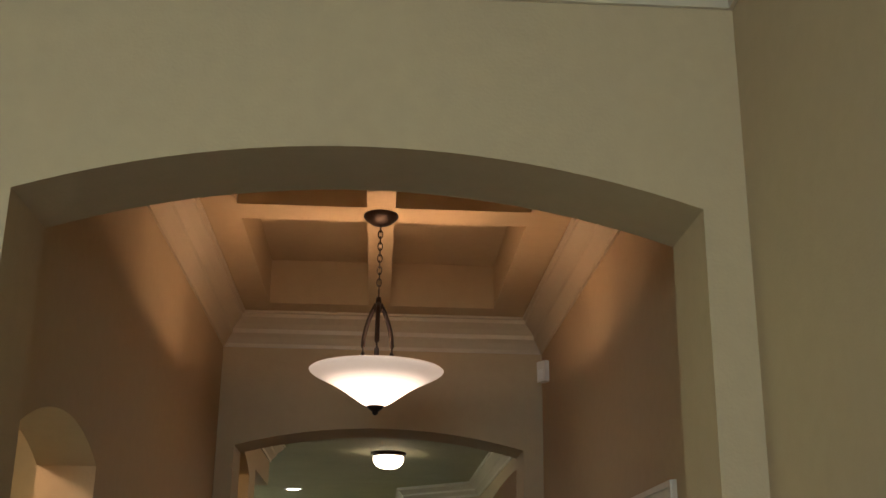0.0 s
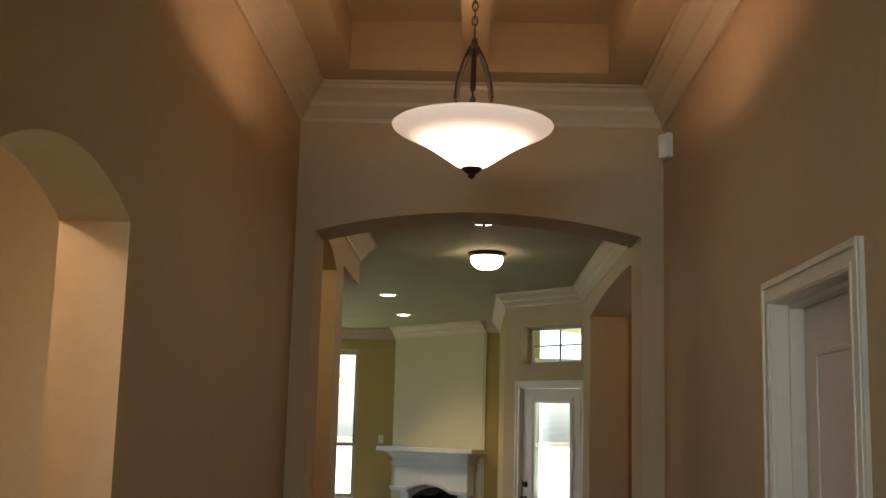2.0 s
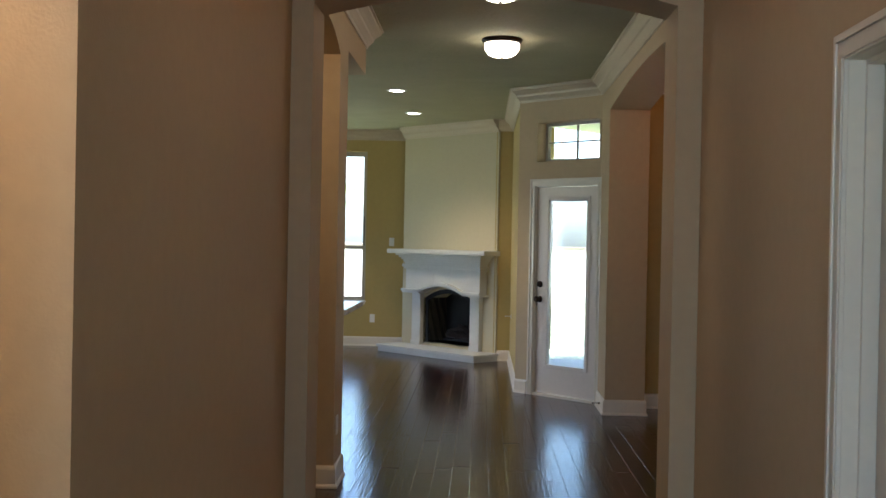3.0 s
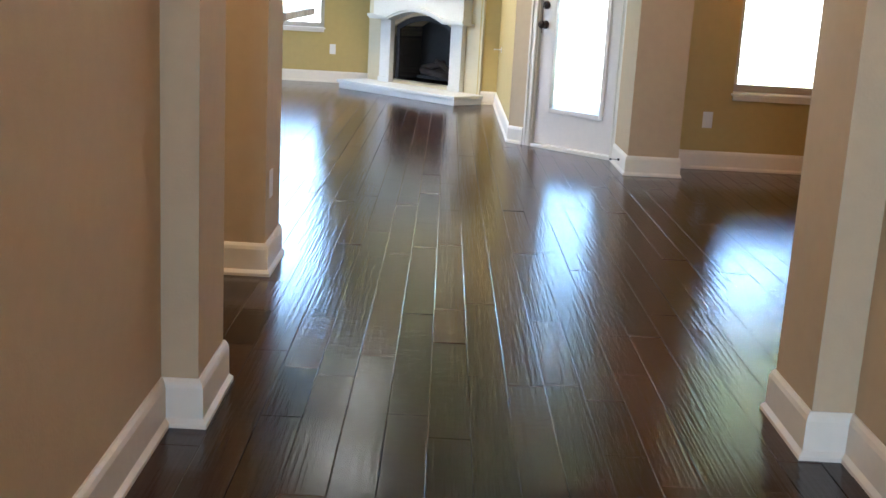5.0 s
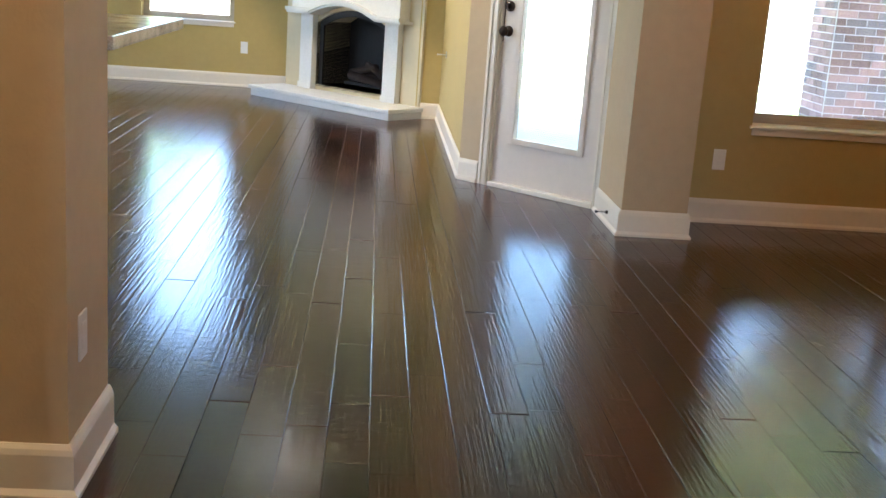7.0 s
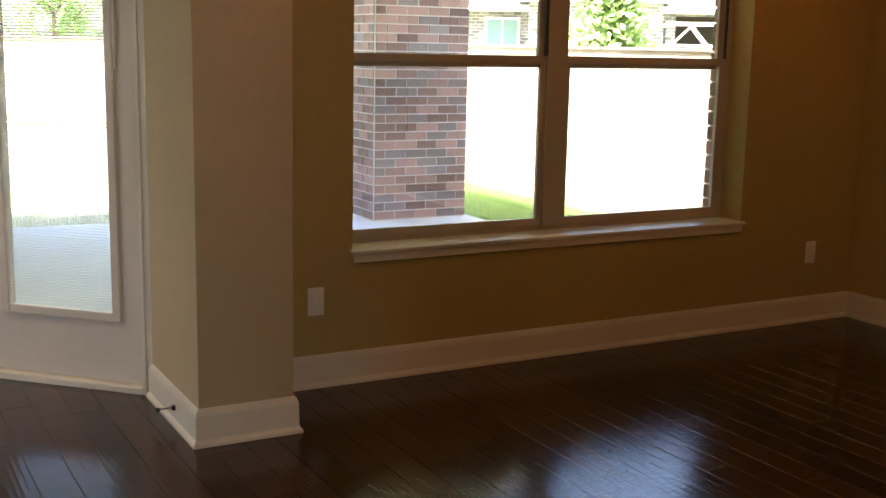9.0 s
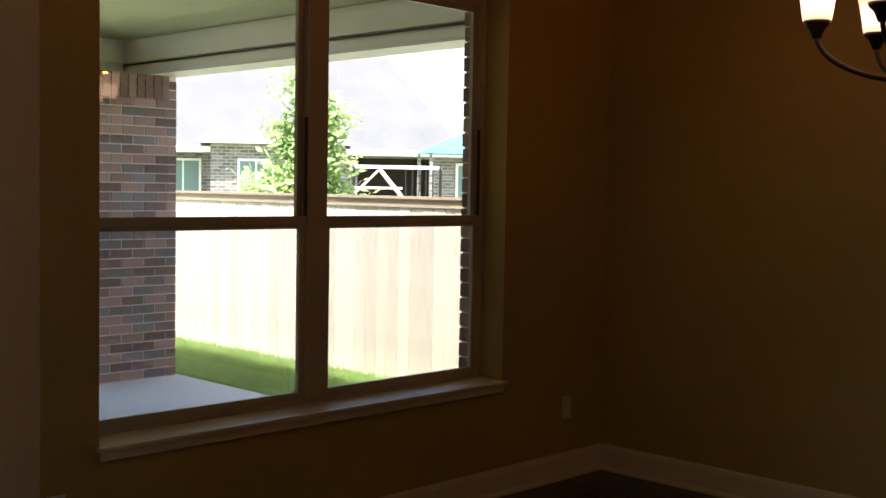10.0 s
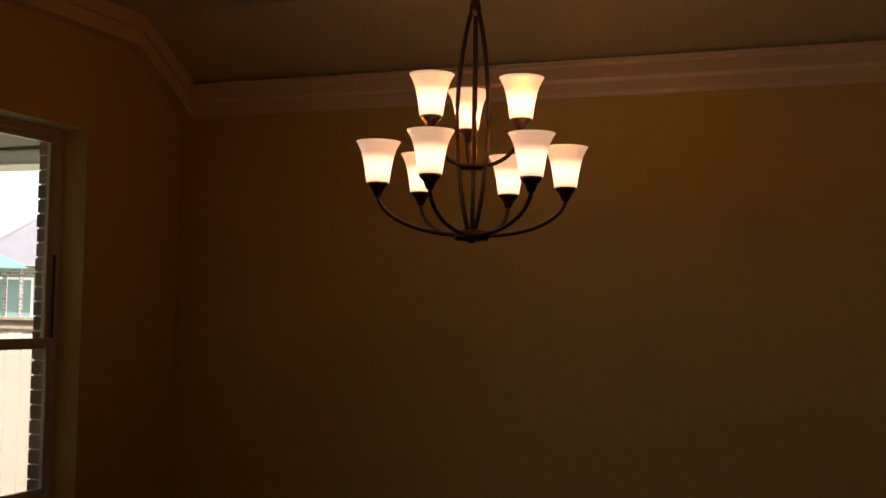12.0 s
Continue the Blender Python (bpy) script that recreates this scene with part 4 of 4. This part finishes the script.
wall_plate("outlet", pose(XL, 5.43, 0.40, 0, 0, 90), "white duplex outlet low on the tan hall wall", "outlet")
wall_plate("outlet", pose(XR, 5.72, 0.33, 0, 0, -90), "white duplex outlet low on the tan hall wall", "outlet")
wall_plate("outlet", pose(-0.10, 8.37, 0.37, 0, 0, 90), "white duplex outlet on the side of the column", "outlet")
wall_plate("outlet", pose(2.555, 11.95, 0.365), "white duplex outlet under the dining window", "outlet")
wall_plate("outlet", pose(5.38, 11.95, 0.375), "white duplex outlet near the dining corner", "outlet")
wall_plate("outlet", pose(-0.76, 17.45, 0.40), "white duplex outlet beside the fireplace", "outlet")
wall_plate("light_switch", pose(-0.50, 17.45, 1.50), "white light switch beside the mantel", "light switch", True)


def motion_sensor():
    root = thing("motion_sensor", pose(XR - 0.002, 6.36, 3.06, 0, 0, -60), "white plastic motion sensor high in the hall corner", "motion sensor")
    b = bmesh.new()
    prism(b, [(-0.035, -0.06), (0.035, -0.06), (0.038, 0.06), (-0.038, 0.06)], -0.05, -0.006)
    part("body", b, plastic, root)
    part("lens", boxed(-0.024, 0.024, -0.056, -0.0505, -0.045, 0.01, bevel=0.004), white_out, root)
    part("mount", boxed(-0.02, 0.02, -0.0055, 0.006, -0.03, 0.03), plastic, root)


motion_sensor()


def door_stop(m):
    root = thing("door_stop", m, "spring door stop with rubber tip on the baseboard", "door stop")
    pts = [(0.004 * math.cos(k), 0.028 + 0.0012 * k, 0.004 * math.sin(k)) for k in range(40)]
    part("spring", tube(bmesh.new(), [(x, -y, z) for x, y, z in pts], 0.0016, 5), bronze, root)
    part("tip", boxed(-0.007, 0.007, -0.088, -0.074, -0.007, 0.007, bevel=0.002), rubber, root)
    part("mount", boxed(-0.009, 0.009, -0.029, -0.014, -0.009, 0.009, bevel=0.002), bronze, root)


door_stop(pose(1.915, 11.72, 0.07, 0, 0, -90))


def gas_key():
    root = thing("gas_valve", pose(1.17, 15.2, 0.62, 0, 0, -90), "chrome gas key sticking out of the wall beside the fireplace", "gas valve")
    part("rosette", lathe(bmesh.new(), [(0, 0), (0.03, 0), (0.028, 0.006), (0, 0.008)], 16, Matrix.Rotation(radians(90), 4, "X")), chrome, root)
    part("key", tube(bmesh.new(), [(0, -0.007, 0), (0, -0.07, 0)], 0.005, 8), chrome, root)
    part("key_handle", boxed(-0.028, 0.028, -0.078, -0.069, -0.006, 0.006, bevel=0.002), chrome, root)


gas_key()


# ---- kitchen corner seen past the column ----
def bar():
    root = thing("breakfast_bar", pose(0, 0, 0), "raised breakfast bar with a pale granite top on a short wall", "breakfast bar")
    part("bar_top", boxed(-0.60, -0.085, 8.648, 9.70, 1.035, 1.072, bevel=0.008), granite, root, "pale granite bar top")
    part("knee_wall", boxed(-0.60, -0.475, 8.648, 9.66, 0.0, 1.034), paint, root)
    for y in (8.74, 9.45):
        b = bmesh.new()
        prism(b, [(-0.474, 1.034), (-0.20, 1.034), (-0.22, 0.99), (-0.34, 0.95), (-0.42, 0.86), (-0.45, 0.76), (-0.474, 0.74)], y - 0.03, y + 0.03)
        part("corbel", b, trim, root)


bar()


def base_cabinet(x0):
    root = thing("base_cabinet", pose(x0, 8.32, 0), "dark espresso base cabinet with two shaker doors", "cabinet", "kitchen cabinets")
    w = 0.62
    part("body", boxed(0.002, w - 0.002, 0.022, 0.58, 0.10, 0.875), espresso, root)
    part("toe_kick", boxed(0.002, w - 0.002, 0.08, 0.55, 0.0, 0.099), dark_gasket, root)
    for k in range(2):
        a, b = 0.006 + k * w / 2, (k + 1) * w / 2 - 0.006
        d = bmesh.new()
        for c, e, z0, z1 in ((a, a + 0.055, 0.12, 0.70), (b - 0.055, b, 0.12, 0.70), (a + 0.055, b - 0.055, 0.12, 0.175), (a + 0.055, b - 0.055, 0.645, 0.70)):
            box(d, c, e, 0.0, 0.021, z0, z1)
        box(d, a + 0.055, b - 0.055, 0.010, 0.021, 0.175, 0.645)
        door = part("door", d, espresso, root)
        part("handle", tube(bmesh.new(), [(b - 0.03 if k == 0 else a + 0.03, -0.025, 0.50), (b - 0.03 if k == 0 else a + 0.03, -0.025, 0.62)], 0.006, 8), bronze, door, "bronze bar handle")
        part("drawer_front", boxed(a, b, 0.0, 0.021, 0.71, 0.865, bevel=0.004), espresso, root)


for k in range(3):
    base_cabinet(-0.478 - 0.62 * (k + 1))
ct = thing("countertop", pose(0, 0, 0), "speckled granite countertop on the espresso cabinets", "countertop")
part("top", boxed(-2.36, -0.478, 8.29, 8.92, 0.877, 0.912, bevel=0.006), granite, ct)
splash = thing("backsplash", pose(0, 0, 0), "peach tile backsplash behind the counter", "backsplash")
part("splash_wall", boxed(-2.36, -0.602, 8.93, 9.03, 0.0, 1.07), paint, splash)
for i in range(11):
    part("tile", boxed(-2.355 + i * 0.158, -2.355 + i * 0.158 + 0.154, 8.921, 8.9295, 0.914, 1.068, bevel=0.002), tile_mat, splash)


# ---- outside ----
GZ = -0.22


def ground():
    bm = bmesh.new()
    vs = [bm.verts.new(p) for p in ((-300, -300, GZ), (300, -300, GZ), (300, 300, GZ), (-300, 300, GZ))]
    bm.faces.new(vs)
    tagged(part("ground", bm, soil), "green lawn ground", "ground", kind="structure")


ground()
bm = bmesh.new()
slab(bm, [(2.1, 12.2), (5.92, 12.2), (5.92, 17.2), (1.35, 17.2), (1.35, 12.95)], GZ, -0.10)
tagged(part("pavement", bm, concrete), "smooth grey concrete patio slab", "patio", kind="structure")
bm = bmesh.new()
prism(bm, [(1.36, 3.28), (1.36, 3.22), (5.6, 2.70), (6.04, 2.65), (6.04, 2.70)], 12.21, 17.4)
tagged(part("ceiling_patio", bm, ceiling_green), "pale green patio ceiling", "ceiling", kind="structure")


def patio_roof():
    bm = bmesh.new()
    prism(bm, [(6.16, 2.60), (6.16, 2.72), (1.36, 3.42), (1.36, 3.30), (6.06, 2.70), (6.06, 2.60)], 12.21, 17.6)
    tagged(part("roof", bm, roof_mat), "shingled patio roof", "roof", kind="structure")


patio_roof()


def patio_beam(name_label, x0, x1, y0, y1):
    root = thing("patio_beam", pose(0, 0, 0), name_label, "beam")
    part("core", boxed(x0, x1, y0, y1, 2.39, 2.69), white_out, root)
    if x1 - x0 < y1 - y0:
        part("fascia", boxed(x0 - 0.02, x0 - 0.001, y0, y1, 2.50, 2.66), white_out, root)
        part("bead", boxed(x0 - 0.03, x0 - 0.001, y0, y1, 2.480, 2.490), dark_gasket, root)
        part("lower_board", boxed(x0 - 0.012, x0 - 0.001, y0, y1, 2.41, 2.468), white_out, root)
    else:
        part("fascia", boxed(x0, x1, y0 - 0.02, y0 - 0.001, 2.50, 2.66), white_out, root)


patio_beam("white boxed patio beam with stepped trim", 5.62, 5.90, 12.2, 17.1)
patio_beam("white boxed beam across the end of the patio", 1.40, 5.585, 16.85, 17.1)

random.seed(11)


def brick_run(parent, along, x0, x1, fixed, sign, rows, z0, meshes):
    """Bricks on one face of a pier. along: 'x' or 'y'; fixed: the face's place; sign: which way it looks."""
    L, Hh, D, g = 0.193, 0.0665, 0.012, 0.010
    for r in range(rows):
        z = z0 + r * (Hh + g) + g
        u = x0
        first = True
        while u < x1 - 0.02:
            ln = L / 2 - g / 2 if (first and r % 2) else L
            ln = min(ln, x1 - u)
            if x1 - (u + ln + g) < 0.03:
                ln = x1 - u
            skin = dark_brick if random.random() < 0.2 else brick_mat
            key = (along, round(ln, 3), skin.name)
            if key not in meshes:
                b = boxed(-ln / 2, ln / 2, -D, 0.012, -Hh / 2, Hh / 2, bevel=0.0) if along == "x" else boxed(-D, 0.012, -ln / 2, ln / 2, -Hh / 2, Hh / 2)
                ob = part("brick", b, skin, parent)
                meshes[key] = ob.data
            else:
                ob = new("brick", meshes[key])
                ob.parent = parent
            c = u + ln / 2
            jut = random.uniform(-0.002, 0.003) * sign
            place = (c, fixed + jut, z + Hh / 2) if along == "x" else (fixed + jut, c, z + Hh / 2)
            ob.matrix_basis = Matrix.Translation(place) @ Matrix.Rotation(0 if sign < 0 else math.pi, 4, "Z")
            u += ln + g
            first = False


def brick_pier(x0, x1, y0, y1, top):
    root = thing("brick_column", pose(0, 0, 0), "red-brown brick patio column under the white beam", "column")
    part("mortar_core", boxed(x0 - 0.006, x1 - 0.003, y0 - 0.006, y1 - 0.006, -0.10, top), mortar, root, "grey mortar")
    rows = int((top + 0.10) / 0.0765)
    meshes = {}
    brick_run(root, "x", x0, x1, y0, -1, rows, -0.10, meshes)
    brick_run(root, "y", y0 + 0.013, y1, x0, -1, rows, -0.10, meshes)
    for k in range(int((x1 - x0) / 0.076)):
        b = boxed(x0 + k * 0.076 + 0.004, x0 + k * 0.076 + 0.069, y0 - 0.018, y0 + 0.0, top - 0.195, top - 0.002)
        part("soldier_brick", b, brick_mat, root)


brick_pier(4.97, 5.87, 16.5, 17.1, 2.39)


def brick_jamb():
    root = thing("brick_veneer", pose(0, 0, 0), "brown brick veneer at the edge of the dining window", "brick wall")
    part("mortar_core", boxed(4.932, 5.90, 12.19, 12.29, GZ, 3.1), mortar, root, "grey mortar")
    for r in range(36):
        z = 0.42 + r * 0.0765
        part("brick", boxed(4.926 + random.uniform(-0.003, 0.003), 5.06, 12.205, 12.30, z, z + 0.0665), brick_mat, root)


brick_jamb()


def board_fence(name_label, x, y, turn, n, near):
    """A fence of upright boards; the stretch near (first, last) is built board by board, the rest as one piece."""
    root = thing("fence", pose(x, y, GZ, 0, 0, turn), name_label, "fence")
    me = None
    rest = bmesh.new()
    for i in range(n):
        u = i * 0.143
        h = random.uniform(-0.008, 0.008)
        if near[0] <= i < near[1]:
            if me is None:
                b = bmesh.new()
                prism(b, [(0, 0.03), (0.137, 0.03), (0.137, 1.60), (0.112, 1.62), (0.025, 1.62), (0, 1.60)], -0.016, 0)
                ob = part("fence_board", b, fence_wood, root)
                me = ob.data
            else:
                ob = new("fence_board", me)
                ob.parent = root
            ob.location = (u, random.uniform(-0.004, 0.0), h)
        else:
            box(rest, u, u + 0.137, -0.016, 0, 0.03, 1.62 + h)
    more = part("fence_boards", rest, fence_wood, root)
    more["kind"] = "stuff"
    for z in (0.25, 0.85, 1.45):
        part("rail", boxed(0, n * 0.143, 0.001, 0.04, z, z + 0.09), fence_wood, root)
    part("cap_board", boxed(0, n * 0.143, -0.045, 0.03, 1.632, 1.655), cap_wood, root, "brown cap rail")
    part("cap_rail", boxed(0, n * 0.143, -0.03, -0.017, 1.56, 1.631), cap_wood, root, "brown cap rail")


board_fence("pale cedar board fence along the lawn", 7.48, 30.05, -90, 170, (40, 125))
board_fence("pale cedar board fence across the back of the lawn", -12.0, 30.05, 0, 140, (70, 110))


def grass(x0, x1, y0, y1, n, mat, label):
    rng = np.random.default_rng(3)
    verts, faces = [], []
    for i in range(n):
        x, y = rng.uniform(x0, x1), rng.uniform(y0, y1)
        a, h, lean = rng.uniform(0, 6.28), rng.uniform(0.05, 0.115), rng.uniform(0, 0.05)
        c, s = math.cos(a) * 0.005, math.sin(a) * 0.005
        k = len(verts)
        verts += [(x - c, y - s, GZ), (x + c, y + s, GZ), (x + lean * s * 200 * 0.5, y + lean * c * 200 * 0.5, GZ + h)]
        faces.append((k, k + 1, k + 2))
    me = bpy.data.meshes.new("grass")
    me.from_pydata(verts, [], faces)
    me.materials.append(mat)
    tagged(new("grass", me), label, "grass", kind="stuff")


grass(5.94, 7.45, 12.3, 22.0, 60000, grass_mat, "bright green mown lawn grass")
grass(-4.0, 5.9, 17.25, 29.0, 90000, pale_grass, "lawn grass behind the patio, sunlight put into its pale colour")


def neighbour():
    root = thing("neighbour_house", pose(18.7, 29.7, GZ, 0, 0, -40), "single-storey grey brick house with a hipped shingle roof", "house")
    b = bmesh.new()
    box(b, -9, -3.0, 0, 0.3, 0, 2.62)
    box(b, -3.0, 0.2, -0.7, 0.3, 0, 2.72)
    box(b, 0.2, 0.5, -0.3, 0.3, 0, 2.62)
    box(b, 2.3, 8.0, 0, 0.3, 0, 2.62)
    box(b, 0.5, 2.3, 0, 0.3, 2.45, 2.62)
    part("wall", b, far_brick, root)
    part("porch", boxed(0.3, 2.5, 2.2, 2.4, 0, 2.6), dark_void, root, "porch recess with its shade put into a dark colour")
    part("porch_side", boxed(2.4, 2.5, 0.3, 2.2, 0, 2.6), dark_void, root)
    r = bmesh.new()
    pts = [(-9.6, -0.6, 2.62), (3.1, -0.6, 2.62), (3.1, 9, 2.62), (-9.6, 9, 2.62), (-5.5, 4.2, 7.6), (-0.6, 4.2, 7.6)]
    v = [r.verts.new(p) for p in pts]
    for f in ((0, 1, 5, 4), (1, 2, 5), (2, 3, 4, 5), (3, 0, 4), (3, 2, 1, 0)):
        r.faces.new([v[i] for i in f])
    part("roof", r, roof_mat, root, "weathered grey hipped shingle roof")
    r = bmesh.new()
    pts = [(2.6, -0.5, 2.62), (8.6, -0.5, 2.62), (8.6, 7, 2.62), (2.6, 7, 2.62), (5.0, 3.4, 4.2), (6.0, 3.4, 4.2)]
    v = [r.verts.new(p) for p in pts]
    for f in ((0, 1, 5, 4), (1, 2, 5), (2, 3, 4, 5), (3, 0, 4), (3, 2, 1, 0)):
        r.faces.new([v[i] for i in f])
    part("low_roof", r, roof_mat, root, "weathered grey lower roof")
    part("gable_eave", boxed(-3.25, 0.3, -1.05, 0.0, 2.72, 2.84), white_out, root)
    part("fascia", boxed(-9.6, 3.1, -0.64, -0.605, 2.50, 2.64), white_out, root)
    part("downspout", boxed(-0.62, -0.5, -0.78, -0.701, 0, 2.7), white_out, root)
    for x, w, y in ((-6.6, 1.2, -0.03), (-4.1, 0.75, -0.03), (-2.3, 0.75, -0.73), (3.0, 1.1, -0.03)):
        wf = part("window", boxed(x - 0.06, x + w + 0.06, y - 0.02, y + 0.06, 0.84, 2.36), white_out, root, "white framed window")
        part("pane", boxed(x, x + w / 2 - 0.02, y - 0.03, y - 0.021, 0.9, 2.3), far_glass, wf)
        part("pane", boxed(x + w / 2 + 0.02, x + w, y - 0.03, y - 0.021, 0.9, 2.3), far_glass, wf)
    return root


neighbour()


def railing():
    root = thing("porch_railing", pose(13.77, 23.36, GZ, 0, 0, -40), "white metal frame with a slanted brace behind the fence", "railing")
    part("top_rail", boxed(0, 1.55, 0, 0.05, 2.06, 2.12), white_out, root)
    part("bottom_rail", boxed(0, 0.85, 0, 0.05, 1.70, 1.74), white_out, root)
    part("brace", tube(bmesh.new(), [(0.02, 0.02, 1.62), (0.46, 0.02, 2.06)], 0.022, 6), white_out, root)
    part("brace", tube(bmesh.new(), [(0.44, 0.02, 2.06), (0.86, 0.02, 1.55)], 0.04, 6), white_out, root)
    for x in (-0.03, 1.5):
        part("post", boxed(x, x + 0.05, 0.0, 0.05, 0.0, 2.14), black_metal, root)
    for k in range(5):
        part("baluster", boxed(0.9 + k * 0.12, 0.92 + k * 0.12, 0.01, 0.03, 0.0, 2.06), black_metal, root)


railing()


def canopy():
    root = thing("garden_canopy", pose(17.9, 24.9, GZ, 0, 0, -30), "teal peaked canopy roof on slim posts", "canopy")
    b = bmesh.new()
    pts = [(-0.75, -0.6, 2.45), (0.75, -0.6, 2.45), (0.75, 0.6, 2.45), (-0.75, 0.6, 2.45), (0.1, 0, 2.86)]
    v = [b.verts.new(p) for p in pts]
    for f in ((0, 1, 4), (1, 2, 4), (2, 3, 4), (3, 0, 4), (3, 2, 1, 0)):
        b.faces.new([v[i] for i in f])
    part("canopy_roof", b, teal, root)
    for x in (-0.65, 0.65):
        for y in (-0.5, 0.5):
            part("post", boxed(x - 0.03, x + 0.03, y - 0.03, y + 0.03, 0, 2.45), far_brick, root)


canopy()


def tree(x, y, height, spread, seed, leaves):
    random.seed(seed)
    root = thing("tree", pose(x, y, GZ), "young tree with a loose light green crown", "tree")
    t = bmesh.new()
    trunk = [(random.uniform(-.05, .05) * i, random.uniform(-.05, .05) * i, height * 0.9 * i / 6) for i in range(7)]
    for k, (p, q) in enumerate(zip(trunk, trunk[1:])):
        tube(t, [p, q], 0.055 * (1 - k / 8) + 0.008, 7)
    tips = []
    for i in range(26):
        z = height * random.uniform(0.25, 0.85)
        a = random.uniform(0, 6.28)
        f = min(5, int(z / (height * 0.9) * 6))
        s = trunk[f]
        ln = spread * random.uniform(0.4, 1.0) * (1.15 - z / height)
        e = (s[0] + ln * math.cos(a), s[1] + ln * math.sin(a), z + ln * 0.6)
        tube(t, [(s[0], s[1], s[2]), ((s[0] + e[0]) / 2, (s[1] + e[1]) / 2, (s[2] + e[2]) / 2 + 0.05), e], 0.012, 5)
        tips += [e, ((s[0] + e[0]) / 2, (s[1] + e[1]) / 2, (s[2] + e[2]) / 2)]
    tips.append((trunk[-1][0], trunk[-1][1], height))
    part("trunk", t, bark, root)
    verts, faces = [], []
    for i in range(leaves):
        c = random.choice(tips)
        p = Vector(c) + Vector((random.gauss(0, 0.17), random.gauss(0, 0.17), random.gauss(0, 0.16)))
        d = Vector((random.uniform(-1, 1), random.uniform(-1, 1), random.uniform(-1, 1))).normalized()
        e = d.orthogonal().normalized()
        s = random.uniform(0.045, 0.085)
        k = len(verts)
        verts += [p - d * s, p + e * s * 0.5, p + d * s, p - e * s * 0.5]
        faces.append((k, k + 1, k + 2, k + 3))
    me = bpy.data.meshes.new("crown")
    me.from_pydata([tuple(v) for v in verts], [], faces)
    me.materials.append(leaf_mat)
    ob = new("crown", me)
    ob.parent = root


tree(9.95, 20.05, 3.05, 0.86, 4, 9500)
tree(-4.5, 33.5, 5.5, 2.2, 9, 5000)
tree(5.2, 33.0, 4.6, 1.8, 17, 4200)

# ---- floor planks ----
random.seed(21)
PW = 0.1205
LENGTHS = (0.42, 0.56, 0.70, 0.86, 1.04, 1.22)


def plank_bm(bm, x, y0, ln, z=0.0):
    w, c, d = PW - 0.0008, 0.0017, 0.0010
    a = [bm.verts.new(p) for p in ((x, y0 + 0.0006, z - d), (x + w, y0 + 0.0006, z - d), (x + w, y0 + ln - 0.0006, z - d), (x, y0 + ln - 0.0006, z - d))]
    b = [bm.verts.new(p) for p in ((x + c, y0 + c, z), (x + w - c, y0 + c, z), (x + w - c, y0 + ln - c, z), (x + c, y0 + ln - c, z))]
    bm.faces.new(b)
    for i in range(4):
        j = (i + 1) % 4
        bm.faces.new((a[i], a[j], b[j], b[i]))
    lo = [bm.verts.new((v.co.x, v.co.y, z - 0.0055)) for v in a]
    for i in range(4):
        j = (i + 1) % 4
        bm.faces.new((lo[i], lo[j], a[j], a[i]))


plank_mesh = {}
rest = bmesh.new()


def spans(mx):
    """The stretches of y in which a row of planks lies."""
    end = 17.45 if mx < 1.17 else 14.07 - mx if mx < 1.93 else 12.0
    if -0.2 < mx < 1.85:
        return [(-2.2, end)]
    if -2.15 < mx <= -0.2:
        return [(-2.2 if mx > -1.65 else 2.9, 6.6), (6.9, end)]
    return [(6.9, end)]


for i in range(int(9.95 / PW)):
    x = -4.2 + i * PW
    mx = x + PW / 2
    for y, end in spans(mx):
        first = random.uniform(0.15, 1.1)
        while y < end - 0.01:
            ln = random.choice(LENGTHS)
            if first:
                ln, first = round(first, 1), 0
            ln = min(ln, end - y)
            if -0.35 < mx < 2.3 and 5.2 < y + ln / 2 < 11.6:
                key = round(ln, 4)
                if key not in plank_mesh:
                    bm = bmesh.new()
                    plank_bm(bm, 0, 0, ln)
                    ob = part("plank", bm, wood, floor)
                    plank_mesh[key] = ob.data
                else:
                    ob = new("plank", plank_mesh[key])
                    ob.parent = floor
                ob.location = (x, y, random.uniform(-0.0004, 0.0004))
                ob.rotation_euler = (random.gauss(0, 0.0011), random.gauss(0, 0.004), 0)
            else:
                plank_bm(rest, x, y, ln, random.uniform(-0.0004, 0.0004))
            y += ln
more_planks = part("planks", rest, wood, floor)
more_planks["kind"] = "stuff"
